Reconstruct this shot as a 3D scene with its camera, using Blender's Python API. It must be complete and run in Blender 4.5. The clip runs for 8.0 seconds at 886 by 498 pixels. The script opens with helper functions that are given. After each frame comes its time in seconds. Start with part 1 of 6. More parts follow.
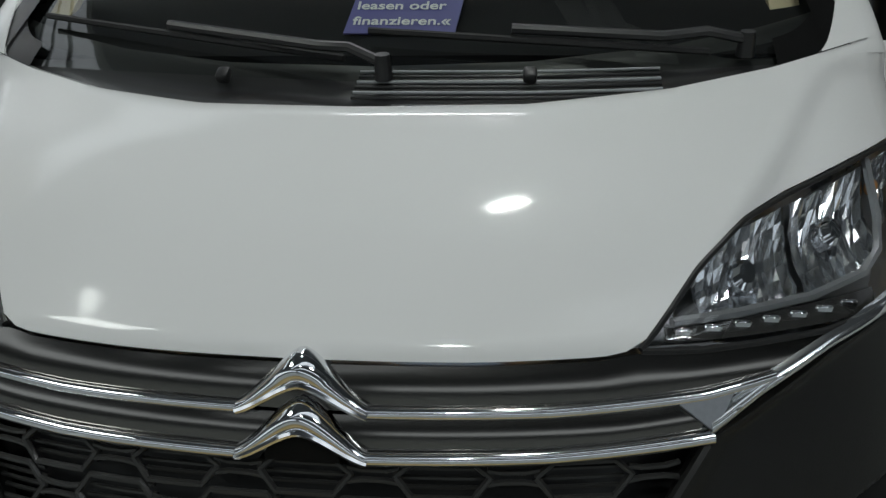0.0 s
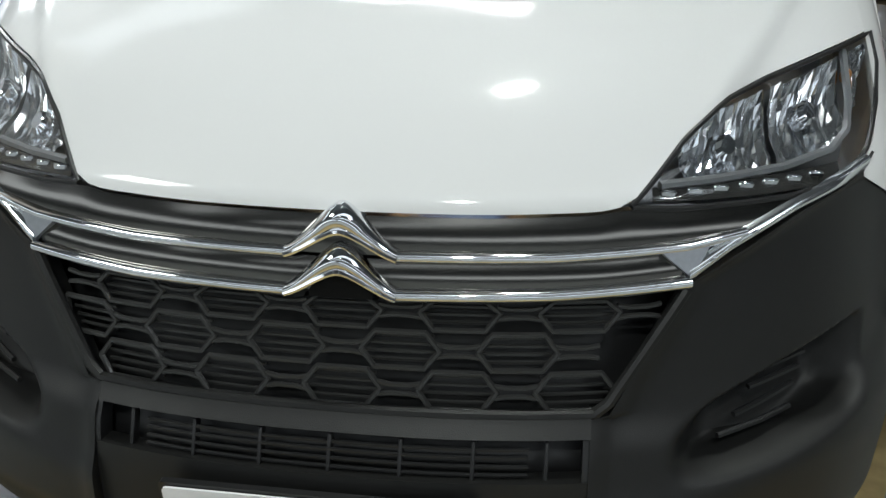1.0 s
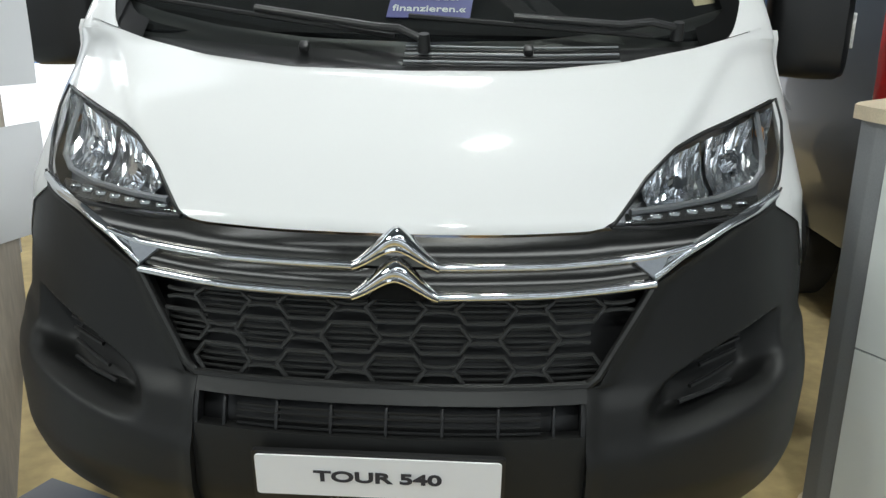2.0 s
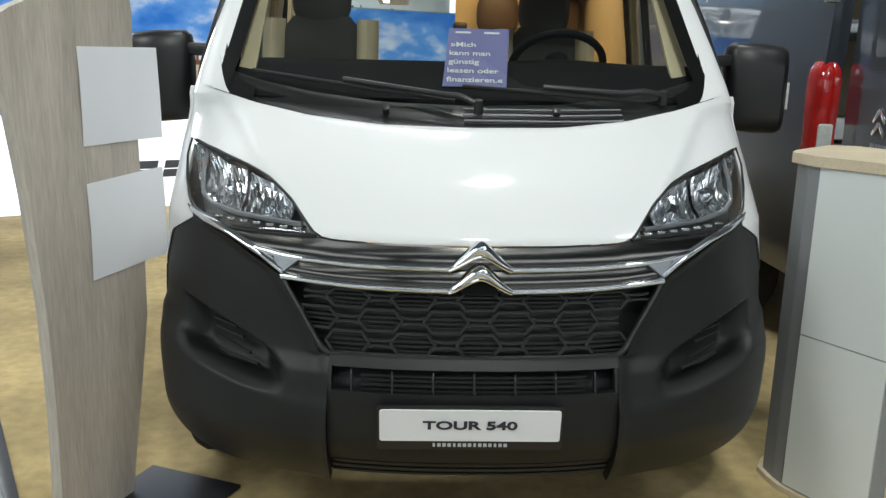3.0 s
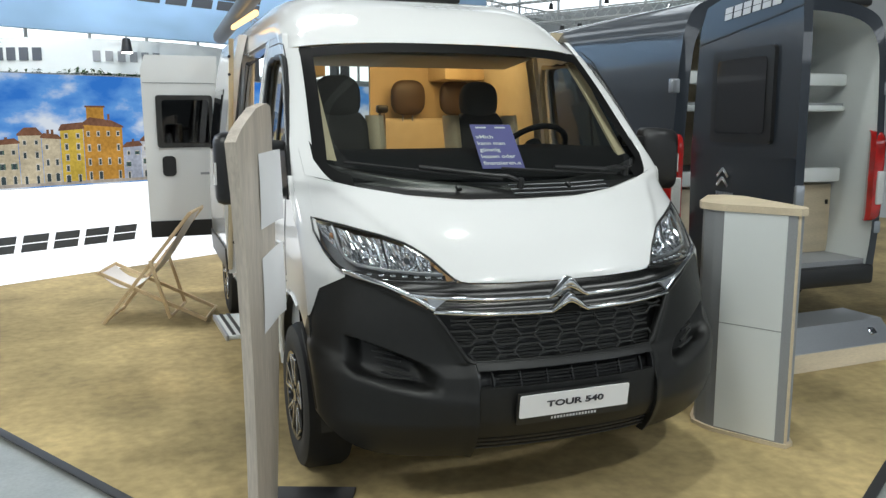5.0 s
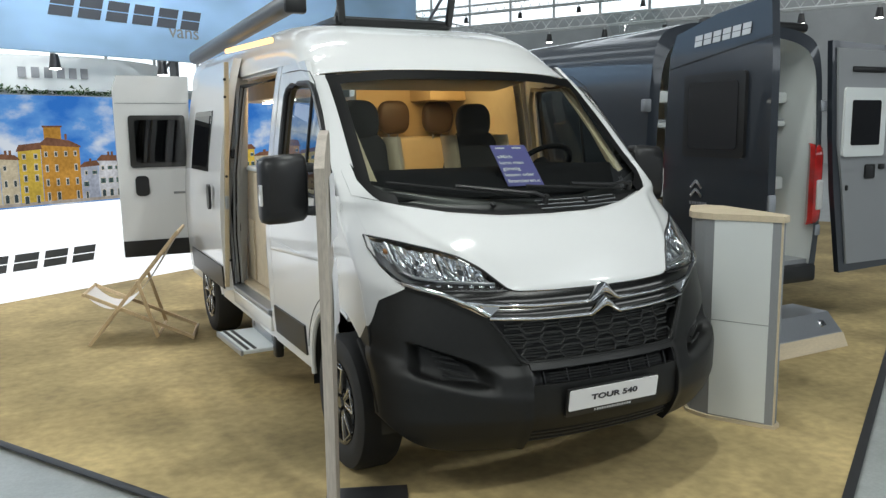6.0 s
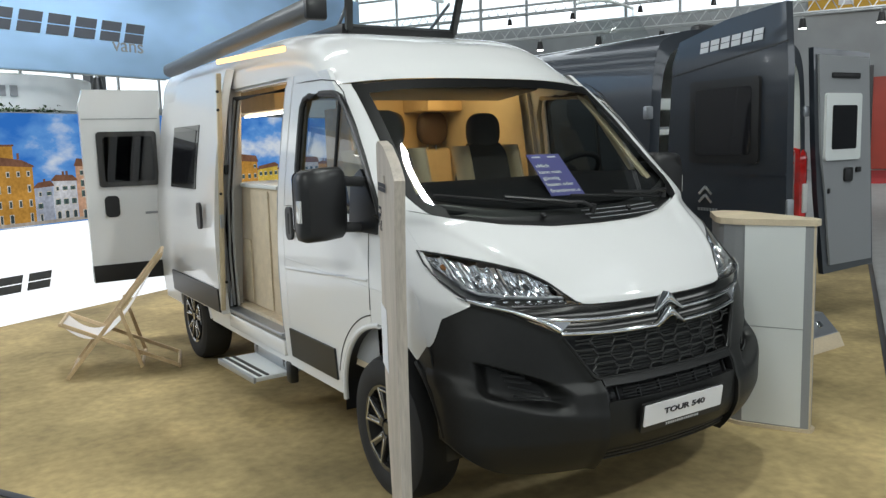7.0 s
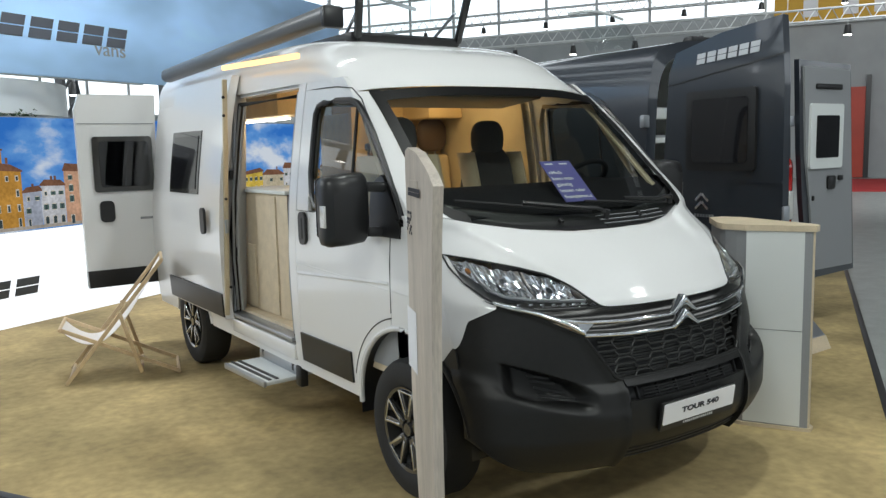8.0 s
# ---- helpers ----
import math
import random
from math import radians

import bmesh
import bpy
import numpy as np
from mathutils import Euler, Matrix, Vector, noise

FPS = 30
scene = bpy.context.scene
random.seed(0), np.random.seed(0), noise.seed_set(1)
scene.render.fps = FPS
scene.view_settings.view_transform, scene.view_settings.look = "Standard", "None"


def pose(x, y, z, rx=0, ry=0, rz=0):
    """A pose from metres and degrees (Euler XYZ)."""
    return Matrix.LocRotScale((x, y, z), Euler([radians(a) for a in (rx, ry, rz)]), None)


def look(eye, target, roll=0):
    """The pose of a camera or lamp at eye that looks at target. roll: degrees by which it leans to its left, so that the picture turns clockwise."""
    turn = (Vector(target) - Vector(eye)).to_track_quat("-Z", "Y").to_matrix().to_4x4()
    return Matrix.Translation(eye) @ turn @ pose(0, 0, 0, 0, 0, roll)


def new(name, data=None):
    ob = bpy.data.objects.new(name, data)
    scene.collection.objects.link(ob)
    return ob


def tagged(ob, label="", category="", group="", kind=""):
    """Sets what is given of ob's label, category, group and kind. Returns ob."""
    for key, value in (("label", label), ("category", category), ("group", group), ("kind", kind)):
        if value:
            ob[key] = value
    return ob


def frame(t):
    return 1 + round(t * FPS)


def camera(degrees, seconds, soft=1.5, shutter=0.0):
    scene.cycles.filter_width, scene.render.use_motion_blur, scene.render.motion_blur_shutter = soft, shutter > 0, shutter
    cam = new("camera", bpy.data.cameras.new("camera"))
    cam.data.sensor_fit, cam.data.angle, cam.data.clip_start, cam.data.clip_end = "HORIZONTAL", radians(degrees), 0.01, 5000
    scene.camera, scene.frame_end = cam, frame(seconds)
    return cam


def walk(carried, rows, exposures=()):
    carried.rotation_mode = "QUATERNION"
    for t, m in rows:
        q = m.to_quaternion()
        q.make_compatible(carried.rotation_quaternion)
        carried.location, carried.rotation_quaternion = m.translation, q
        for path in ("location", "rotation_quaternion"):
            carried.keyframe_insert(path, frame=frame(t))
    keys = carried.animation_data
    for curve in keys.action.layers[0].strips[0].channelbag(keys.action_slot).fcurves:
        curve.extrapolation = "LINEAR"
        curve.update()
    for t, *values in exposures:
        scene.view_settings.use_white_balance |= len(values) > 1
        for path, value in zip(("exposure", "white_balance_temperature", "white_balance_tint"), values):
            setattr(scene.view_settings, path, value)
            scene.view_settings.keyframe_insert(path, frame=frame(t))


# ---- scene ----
cam = camera(57.47, 8.0, soft=1.4)
PATH = [
    (0, pose(0.340, -0.883, 1.460, 75.65, 0.29, 7.52)),
    (0.5, pose(0.359, -0.979, 1.447, 71.92, -0.09, 8.22)),
    (1, pose(0.337, -1.082, 1.430, 69.82, -0.43, 7.80)),
    (1.2, pose(0.262, -1.147, 1.436, 69.57, -1.15, 5.42)),
    (2.3, pose(0.129, -1.712, 1.500, 75.59, -1.08, 2.09)),
    (2.5, pose(0.040, -1.852, 1.511, 76.08, -1.31, 0.93)),
    (3, pose(-0.170, -2.171, 1.543, 77.37, -1.21, -1.57)),
    (3.5, pose(-0.468, -2.381, 1.553, 78.65, 0.10, -7.40)),
    (4, pose(-0.824, -2.566, 1.606, 78.81, -0.59, -11.30)),
    (4.5, pose(-1.284, -2.744, 1.679, 80.40, -0.62, -17.26)),
    (4.7, pose(-1.441, -2.815, 1.700, 80.71, -0.37, -18.53)),
    (5.8, pose(-2.273, -3.018, 1.775, 81.28, 0.87, -25.79)),
    (6, pose(-2.396, -2.944, 1.789, 81.56, 0.70, -27.05)),
    (6.5, pose(-2.649, -2.594, 1.775, 82.22, 1.42, -30.21)),
    (7, pose(-2.855, -2.468, 1.782, 82.39, 1.70, -32.68)),
    (7.5, pose(-3.061, -2.429, 1.773, 82.62, 1.71, -34.60)),
    (8, pose(-3.124, -2.393, 1.788, 82.81, 1.37, -34.96)),
]
walk(cam, PATH, exposures=[(0, -1.22), (0.6, -0.95), (1.0, -0.45), (1.3, -0.28), (2.3, -0.25), (4.5, -0.25), (6.0, -0.42), (8, -0.48)])

# ---- light ----
world = bpy.data.worlds.new("hall_air")
scene.world = world
world.use_nodes = True
world.node_tree.nodes["Background"].inputs[0].default_value = (0.75, 0.82, 0.9, 1)
world.node_tree.nodes["Background"].inputs[1].default_value = 0.04


def area_lamp(name, eye, target, sx, sy, watts, colour):
    data = bpy.data.lights.new(name, "AREA")
    data.shape, data.size, data.size_y, data.energy, data.color = "RECTANGLE", sx, sy, watts, colour
    ob = new(name, data)
    ob.matrix_world = look(eye, target)
    return ob


# lamps under the hall roof; all but first and third are added fill
area_lamp("key_fill_lamp", (0.72, 0.75, 7.8), (0.5, 1.0, 0), 0.50, 0.15, 215, (0.94, 1.0, 0.96))
area_lamp("key_fill_lamp", (-8.0, -4.0, 8.2), (-0.8, 1.4, 0.6), 3.0, 2.0, 400, (0.95, 1.0, 0.96))
area_lamp("key_fill_lamp", (0.45, -4.4, 5.6), (0.2, 0.8, 0.8), 0.24, 0.16, 150, (0.94, 1.0, 0.96))
area_lamp("key_fill_lamp", (-10.5, 9.5, 7.4), (-1.4, 2.6, 0.8), 3.0, 2.0, 620, (0.93, 0.98, 1.0))
area_lamp("key_fill_lamp", (6.5, -3.5, 8.5), (2.6, 1.6, 1.0), 0.9, 0.5, 150, (0.93, 0.98, 1.0))
# unseen lamps added only to brighten the banner, round sign and far wall
area_lamp("key_fill_lamp", (-1.0, 6.0, 9.0), (1.5, 12.0, 3.6), 3.0, 1.5, 900, (0.95, 0.98, 1.0))
area_lamp("key_fill_lamp", (-3.5, 11.5, 8.5), (-2.6, 17.0, 3.0), 2.0, 1.5, 600, (0.95, 0.98, 1.0))
area_lamp("key_fill_lamp", (18.0, 6.0, 9.5), (30.0, 12.0, 4.0), 6.0, 4.0, 1300, (0.95, 0.98, 1.0))


# ---- materials ----
def material(name, colour, rough=0.5, metal=0.0, coat=0.0, grain=0.0, scale=40.0, bump=0.0, mottle=0.0, ior=1.5, stretch=(1, 1, 1), vary=0.0, gloss=0.5, soft_coat=0.04):
    """Principled surface with fine grain, broader mottling and relief, all in metres."""
    m = bpy.data.materials.new(name)
    m.use_nodes = True
    nt = m.node_tree
    b = nt.nodes["Principled BSDF"]
    b.inputs["Base Color"].default_value = (*colour, 1)
    b.inputs["Roughness"].default_value = rough
    b.inputs["Metallic"].default_value = metal
    b.inputs["Coat Weight"].default_value = coat
    b.inputs["Coat Roughness"].default_value = soft_coat
    b.inputs["IOR"].default_value = ior
    b.inputs["Specular IOR Level"].default_value = gloss
    if grain or mottle or bump or vary:
        tc = nt.nodes.new("ShaderNodeTexCoord")
        mp = nt.nodes.new("ShaderNodeMapping")
        mp.inputs["Scale"].default_value = stretch
        nt.links.new(tc.outputs["Object"], mp.inputs["Vector"])
        n1 = nt.nodes.new("ShaderNodeTexNoise")
        n1.inputs["Scale"].default_value = scale
        n1.inputs["Detail"].default_value = 5
        nt.links.new(mp.outputs[0], n1.inputs["Vector"])
        n2 = nt.nodes.new("ShaderNodeTexNoise")
        n2.inputs["Scale"].default_value = max(scale / 14, 0.7)
        n2.inputs["Detail"].default_value = 3
        nt.links.new(mp.outputs[0], n2.inputs["Vector"])
        val = None
        for node, amount in ((n1, grain), (n2, mottle)):
            if amount:
                mr = nt.nodes.new("ShaderNodeMapRange")
                mr.inputs[1].default_value, mr.inputs[2].default_value = 0.3, 0.7
                mr.inputs[3].default_value, mr.inputs[4].default_value = 1 - amount, 1 + amount
                nt.links.new(node.outputs[0], mr.inputs[0])
                if val is None:
                    val = mr.outputs[0]
                else:
                    mu = nt.nodes.new("ShaderNodeMath")
                    mu.operation = "MULTIPLY"
                    nt.links.new(val, mu.inputs[0]), nt.links.new(mr.outputs[0], mu.inputs[1])
                    val = mu.outputs[0]
        if vary:
            oi = nt.nodes.new("ShaderNodeObjectInfo")
            mr = nt.nodes.new("ShaderNodeMapRange")
            mr.inputs[3].default_value, mr.inputs[4].default_value = 1 - vary, 1 + vary
            nt.links.new(oi.outputs["Random"], mr.inputs[0])
            if val is None:
                val = mr.outputs[0]
            else:
                mu = nt.nodes.new("ShaderNodeMath")
                mu.operation = "MULTIPLY"
                nt.links.new(val, mu.inputs[0]), nt.links.new(mr.outputs[0], mu.inputs[1])
                val = mu.outputs[0]
        if val is not None:
            vm = nt.nodes.new("ShaderNodeVectorMath")
            vm.operation = "SCALE"
            vm.inputs[0].default_value = colour
            nt.links.new(val, vm.inputs["Scale"])
            nt.links.new(vm.outputs[0], b.inputs["Base Color"])
        if bump:
            bp = nt.nodes.new("ShaderNodeBump")
            bp.inputs["Strength"].default_value = 1.0
            bp.inputs["Distance"].default_value = bump
            nt.links.new(n1.outputs[0], bp.inputs["Height"])
            nt.links.new(bp.outputs[0], b.inputs["Normal"])
    return m


def glowing(name, colour, strength):
    m = bpy.data.materials.new(name)
    m.use_nodes = True
    nt = m.node_tree
    nt.nodes.remove(nt.nodes["Principled BSDF"])
    e = nt.nodes.new("ShaderNodeEmission")
    e.inputs[0].default_value, e.inputs[1].default_value = (*colour, 1), strength
    nt.links.new(e.outputs[0], nt.nodes["Material Output"].inputs[0])
    return m


def glass(name, tint, ior=1.5):
    m = bpy.data.materials.new(name)
    m.use_nodes = True
    nt = m.node_tree
    nt.nodes.remove(nt.nodes["Principled BSDF"])
    t = nt.nodes.new("ShaderNodeBsdfTransparent")
    t.inputs[0].default_value = (*tint, 1)
    g = nt.nodes.new("ShaderNodeBsdfGlossy")
    g.inputs["Roughness"].default_value = 0.02
    # Schlick's curve, alike from both sides of the pane
    lw = nt.nodes.new("ShaderNodeLayerWeight")
    lw.inputs[0].default_value = 0.5
    pw = nt.nodes.new("ShaderNodeMath")
    pw.operation, pw.inputs[1].default_value = "POWER", 5.0
    nt.links.new(lw.outputs["Facing"], pw.inputs[0])
    base = ((ior - 1) / (ior + 1)) ** 2 * 1.9
    f = nt.nodes.new("ShaderNodeMath")
    f.operation, f.inputs[1].default_value, f.inputs[2].default_value = "MULTIPLY_ADD", 0.7 * (1 - base), base
    nt.links.new(pw.outputs[0], f.inputs[0])
    mx = nt.nodes.new("ShaderNodeMixShader")
    nt.links.new(f.outputs[0], mx.inputs[0]), nt.links.new(t.outputs[0], mx.inputs[1]), nt.links.new(g.outputs[0], mx.inputs[2])
    nt.links.new(mx.outputs[0], nt.nodes["Material Output"].inputs[0])
    return m


WHITE = material("white_paint", (0.755, 0.755, 0.75), 0.5, coat=1.0, mottle=0.012, scale=12, gloss=0.15, soft_coat=0.085)
ANTHRACITE = material("anthracite_paint", (0.026, 0.032, 0.042), 0.3, metal=0.2, coat=1.0, grain=0.06, scale=400)
PLASTIC = material("grained_plastic", (0.0132, 0.0132, 0.0128), 0.42, grain=0.12, scale=500, bump=0.0004, mottle=0.08, gloss=0.32)
BLACK = material("black_plastic", (0.013, 0.013, 0.0135), 0.38, grain=0.1, scale=300)
DARKCHROME = material("smoked_chrome", (0.19, 0.183, 0.17), 0.16, metal=1.0, mottle=0.06, scale=25)
CELL = material("satin_black_plastic", (0.03, 0.03, 0.029), 0.28, grain=0.1, scale=300)
GLOSS = material("gloss_black", (0.035, 0.034, 0.032), 0.12, coat=1.0, mottle=0.05, scale=30)
LAMPGREY = material("lamp_housing_grey", (0.34, 0.35, 0.36), 0.35, metal=0.7, mottle=0.1, scale=40)
REFLECTOR = material("vapour_chrome", (0.80, 0.82, 0.84), 0.16, metal=1.0, mottle=0.03, scale=60)
# also the shade colour of the plate behind the chevrons
FRIT = material("ceramic_edge", (0.006, 0.006, 0.006), 0.4, grain=0.1, scale=300, gloss=0.1)
CHROME = material("chrome", (0.85, 0.86, 0.88), 0.06, metal=1.0, mottle=0.03, scale=60)
SILVER = material("machined_alloy", (0.62, 0.63, 0.65), 0.25, metal=1.0, grain=0.05, scale=200)
ALU = material("aluminium", (0.42, 0.44, 0.47), 0.38, metal=0.8, grain=0.05, scale=120)
AWNING = material("awning_grey", (0.13, 0.135, 0.14), 0.4, metal=0.3, grain=0.05, scale=100)
RUBBER = material("rubber", (0.014, 0.014, 0.014), 0.75, grain=0.15, scale=150, bump=0.001)
GREYTRIM = material("grey_trim", (0.28, 0.29, 0.30), 0.55, grain=0.06, scale=200)
PALE = material("pale_panel", (0.72, 0.75, 0.74), 0.4, mottle=0.02, scale=20)
PAPER = material("paper", (0.80, 0.80, 0.82), 0.7, mottle=0.03, scale=30)
BEECH = material("bleached_wood", (0.50, 0.44, 0.375), 0.5, grain=0.12, scale=26, mottle=0.18, bump=0.0006, stretch=(5, 5, 0.45))
BIRCH = material("birch_wood", (0.62, 0.52, 0.37), 0.5, grain=0.08, scale=30, mottle=0.08, stretch=(1, 6, 6))
PINE = material("pine_wood", (0.60, 0.45, 0.27), 0.5, grain=0.12, scale=60, mottle=0.1, stretch=(6, 6, 1))
# broad mottling: stained pile, with soft shadows and sheen painted into the colour
CARPET = material("carpet", (0.38, 0.288, 0.136), 0.95, grain=0.16, scale=14, mottle=0.42, bump=0.0015)
CONCRETE = material("hall_floor", (0.36, 0.38, 0.37), 0.35, grain=0.08, scale=60, mottle=0.12)
EDGE = material("edging_strip", (0.03, 0.03, 0.032), 0.4, grain=0.1, scale=100)
BLACKGLASS = material("black_pane", (0.012, 0.012, 0.014), 0.05, coat=0.5, mottle=0.1)
GLASS = glass("windscreen_glass", (0.68, 0.72, 0.68))
DARKGLASS = glass("tinted_glass", (0.16, 0.17, 0.18), 1.55)
SIDEGLASS = glass("side_glass", (0.50, 0.53, 0.52), 1.5)
ACRYLIC = glass("clear_acrylic", (0.86, 0.9, 0.9), 1.35)
LENS = glass("lamp_lens", (0.92, 0.93, 0.94))
ORANGE = material("amber_plastic", (0.42, 0.17, 0.04), 0.3)
RED = material("red_lens", (0.42, 0.012, 0.010), 0.12, coat=1.0, mottle=0.35, scale=120)
CLEARLENS = material("clear_lens", (0.6, 0.6, 0.58), 0.15, coat=1.0, grain=0.15, scale=150)
LETTER = material("letter_grey", (0.09, 0.10, 0.12), 0.5)
LETTERW = material("letter_silver", (0.55, 0.57, 0.60), 0.4)
INK = material("ink", (0.03, 0.03, 0.04), 0.6)
VIOLET = material("violet_card", (0.11, 0.105, 0.33), 0.5, mottle=0.05, scale=20)
DASH = material("dashboard_plastic", (0.005, 0.005, 0.006), 0.75, gloss=0.12, grain=0.12, scale=300, bump=0.0004)
FABRIC = material("dark_seat_fabric", (0.05, 0.047, 0.045), 0.9, grain=0.2, scale=400, bump=0.001)
BROWN = material("brown_leather", (0.07, 0.045, 0.03), 0.5, grain=0.1, scale=200, mottle=0.1)
CREAM = material("cream_upholstery", (0.55, 0.46, 0.31), 0.7, grain=0.08, scale=200, mottle=0.05)
LINEN = material("linen_canvas", (0.74, 0.70, 0.68), 0.85, grain=0.08, scale=400, bump=0.0006)
WARMWALL = material("maple_panel", (0.66, 0.50, 0.28), 0.45, grain=0.06, scale=30, mottle=0.06, stretch=(6, 6, 1))


# ---- building helpers ----
def part(name, bm, mat, parent=None, label="", smooth=True):
    """Links a bmesh as one mesh object under a thing or part."""
    me = bpy.data.meshes.new(name)
    bmesh.ops.recalc_face_normals(bm, faces=bm.faces)
    bm.to_mesh(me)
    bm.free()
    me.materials.append(mat)
    if smooth:
        for p in me.polygons:
            p.use_smooth = True
        me.set_sharp_from_angle(angle=radians(38))
    ob = new(name, me)
    ob.parent = parent
    if label:
        tagged(ob, label)
    return ob


def thing(name, m, label, category, group="", kind=""):
    ob = new(name)
    ob.matrix_basis = m
    ob.empty_display_size = 0.1
    return tagged(ob, label, category, group, kind)


def box(bm, size, m=Matrix(), bevel=0.0, seg=2):
    r = bmesh.ops.create_cube(bm, size=1, matrix=m @ Matrix.Diagonal((*size, 1)))
    if bevel:
        es = list({e for v in r["verts"] for e in v.link_edges})
        bmesh.ops.bevel(bm, geom=es, offset=bevel, segments=seg, affect="EDGES", profile=0.5)
    return bm


def bx(size, m=Matrix(), bevel=0.0, seg=2):
    return box(bmesh.new(), size, m, bevel, seg)


def tube(bm, a, b, r, r2=None, seg=12):
    a, b = Vector(a), Vector(b)
    m = Matrix.Translation((a + b) / 2) @ (b - a).to_track_quat("Z", "Y").to_matrix().to_4x4()
    bmesh.ops.create_cone(bm, cap_ends=True, segments=seg, radius1=r, radius2=r if r2 is None else r2, depth=(b - a).length, matrix=m)
    return bm


def bar(bm, a, b, w, h, up=(0, 0, 1), bevel=0.0):
    """Box of section w by h from a to b."""
    a, b = Vector(a), Vector(b)
    d = (b - a).normalized()
    s = d.cross(Vector(up)).normalized()
    u = s.cross(d)
    m = Matrix((s, d, u)).transposed().to_4x4()
    m.translation = (a + b) / 2
    return box(bm, (w, (b - a).length, h), m, bevel)


def grid(fn, nu, nv, skirt=0.0, back=None, bm=None):
    """Surface fn(u, v) with u and v from 0 to 1; skirt turns its rim inwards along back."""
    bm = bm or bmesh.new()
    vs = [[bm.verts.new(fn(i / nu, j / nv)) for j in range(nv + 1)] for i in range(nu + 1)]
    for i in range(nu):
        for j in range(nv):
            q = (vs[i][j], vs[i + 1][j], vs[i + 1][j + 1], vs[i][j + 1])
            if len({tuple(round(c, 5) for c in v.co) for v in q}) == 4:
                bm.faces.new(q)
    if skirt:
        rim = [vs[i][0] for i in range(nu + 1)] + [vs[nu][j] for j in range(1, nv + 1)] + [vs[i][nv] for i in range(nu - 1, -1, -1)] + [vs[0][j] for j in range(nv - 1, 0, -1)]
        low = [bm.verts.new(v.co + Vector(back) * skirt) for v in rim]
        for k in range(len(rim)):
            n = (k + 1) % len(rim)
            if (rim[k].co - rim[n].co).length > 1e-6:
                bm.faces.new((rim[k], rim[n], low[n], low[k]))
    return bm


def loft(rings, closed=True, caps=True, bm=None):
    """Joins rings of equal count."""
    bm = bm or bmesh.new()
    vs = [[bm.verts.new(p) for p in r] for r in rings]
    n = len(vs[0])
    for a, b in zip(vs, vs[1:]):
        for k in range(n if closed else n - 1):
            bm.faces.new((a[k], a[(k + 1) % n], b[(k + 1) % n], b[k]))
    if caps and closed:
        bm.faces.new(vs[0]), bm.faces.new(vs[-1])
    return bm


def extrude_outline(pts, d, bm=None, m=Matrix()):
    """Plate: an outline of (a, b) in the local x z plane, thick along local y by d."""
    return loft([[m @ Vector((a, 0, b)) for a, b in pts], [m @ Vector((a, d, b)) for a, b in pts]], bm=bm)


def arc(cx, cz, r, a0, a1, n):
    return [(cx + r * math.cos(radians(a0 + (a1 - a0) * k / n)), cz + r * math.sin(radians(a0 + (a1 - a0) * k / n))) for k in range(n + 1)]


def rounded(x0, z0, x1, z1, r, n=4):
    return arc(x1 - r, z1 - r, r, 0, 90, n) + arc(x0 + r, z1 - r, r, 90, 180, n) + arc(x0 + r, z0 + r, r, 180, 270, n) + arc(x1 - r, z0 + r, r, 270, 360, n)


def smooth_interp(x, xs, ys):
    """Cubic through a short table."""
    if x <= xs[0]:
        return ys[0] + (x - xs[0]) * (ys[1] - ys[0]) / (xs[1] - xs[0])
    if x >= xs[-1]:
        return ys[-1] + (x - xs[-1]) * (ys[-1] - ys[-2]) / (xs[-1] - xs[-2])
    k = max(i for i in range(len(xs) - 1) if xs[i] <= x)
    h = xs[k + 1] - xs[k]
    d = [(ys[i + 1] - ys[i]) / (xs[i + 1] - xs[i]) for i in range(len(xs) - 1)]

    def slope(i):
        if i == 0 or i == len(xs) - 1:
            return d[0] if i == 0 else d[-1]
        return 0 if d[i - 1] * d[i] <= 0 else 2 * d[i - 1] * d[i] / (d[i - 1] + d[i])

    t = (x - xs[k]) / h
    return ((2 * t ** 3 - 3 * t ** 2 + 1) * ys[k] + (t ** 3 - 2 * t ** 2 + t) * h * slope(k)
            + (-2 * t ** 3 + 3 * t ** 2) * ys[k + 1] + (t ** 3 - t ** 2) * h * slope(k + 1))


def words(text, size, mat, parent, m, depth=0.001, label="", stretch=1.0, name="lettering", bold=0.0):
    cu = bpy.data.curves.new(name, "FONT")
    cu.body, cu.size, cu.extrude, cu.align_x, cu.align_y, cu.offset = text, size, depth, "CENTER", "CENTER", bold
    tmp = bpy.data.objects.new(name, cu)
    scene.collection.objects.link(tmp)
    me = bpy.data.meshes.new_from_object(tmp.evaluated_get(bpy.context.evaluated_depsgraph_get()))
    bpy.data.objects.remove(tmp)
    me.transform(Matrix.Diagonal((stretch, 1, 1, 1)))
    me.materials.append(mat)
    ob = new(name, me)
    ob.parent = parent
    ob.matrix_basis = m
    if label:
        tagged(ob, label)
    return ob


# ---- the white camper van: shape of its skin ----
ZC = [0.20, 0.30, 0.40, 0.48, 0.60, 0.66, 0.72, 0.92, 0.97, 1.03, 1.060, 1.072, 1.12, 1.20, 1.285, 1.355, 1.41, 1.45, 2.13, 2.28, 2.40]
YC = [0.16, 0.09, 0.035, 0.005, 0.003, 0.015, 0.055, 0.095, 0.105, 0.118, 0.125, 0.138, 0.182, 0.265, 0.385, 0.52, 0.63, 0.70, 1.48, 1.68, 1.92]
ZA = [0.2, 0.5, 0.8, 1.06, 1.285, 1.38, 1.45, 1.8, 2.13]
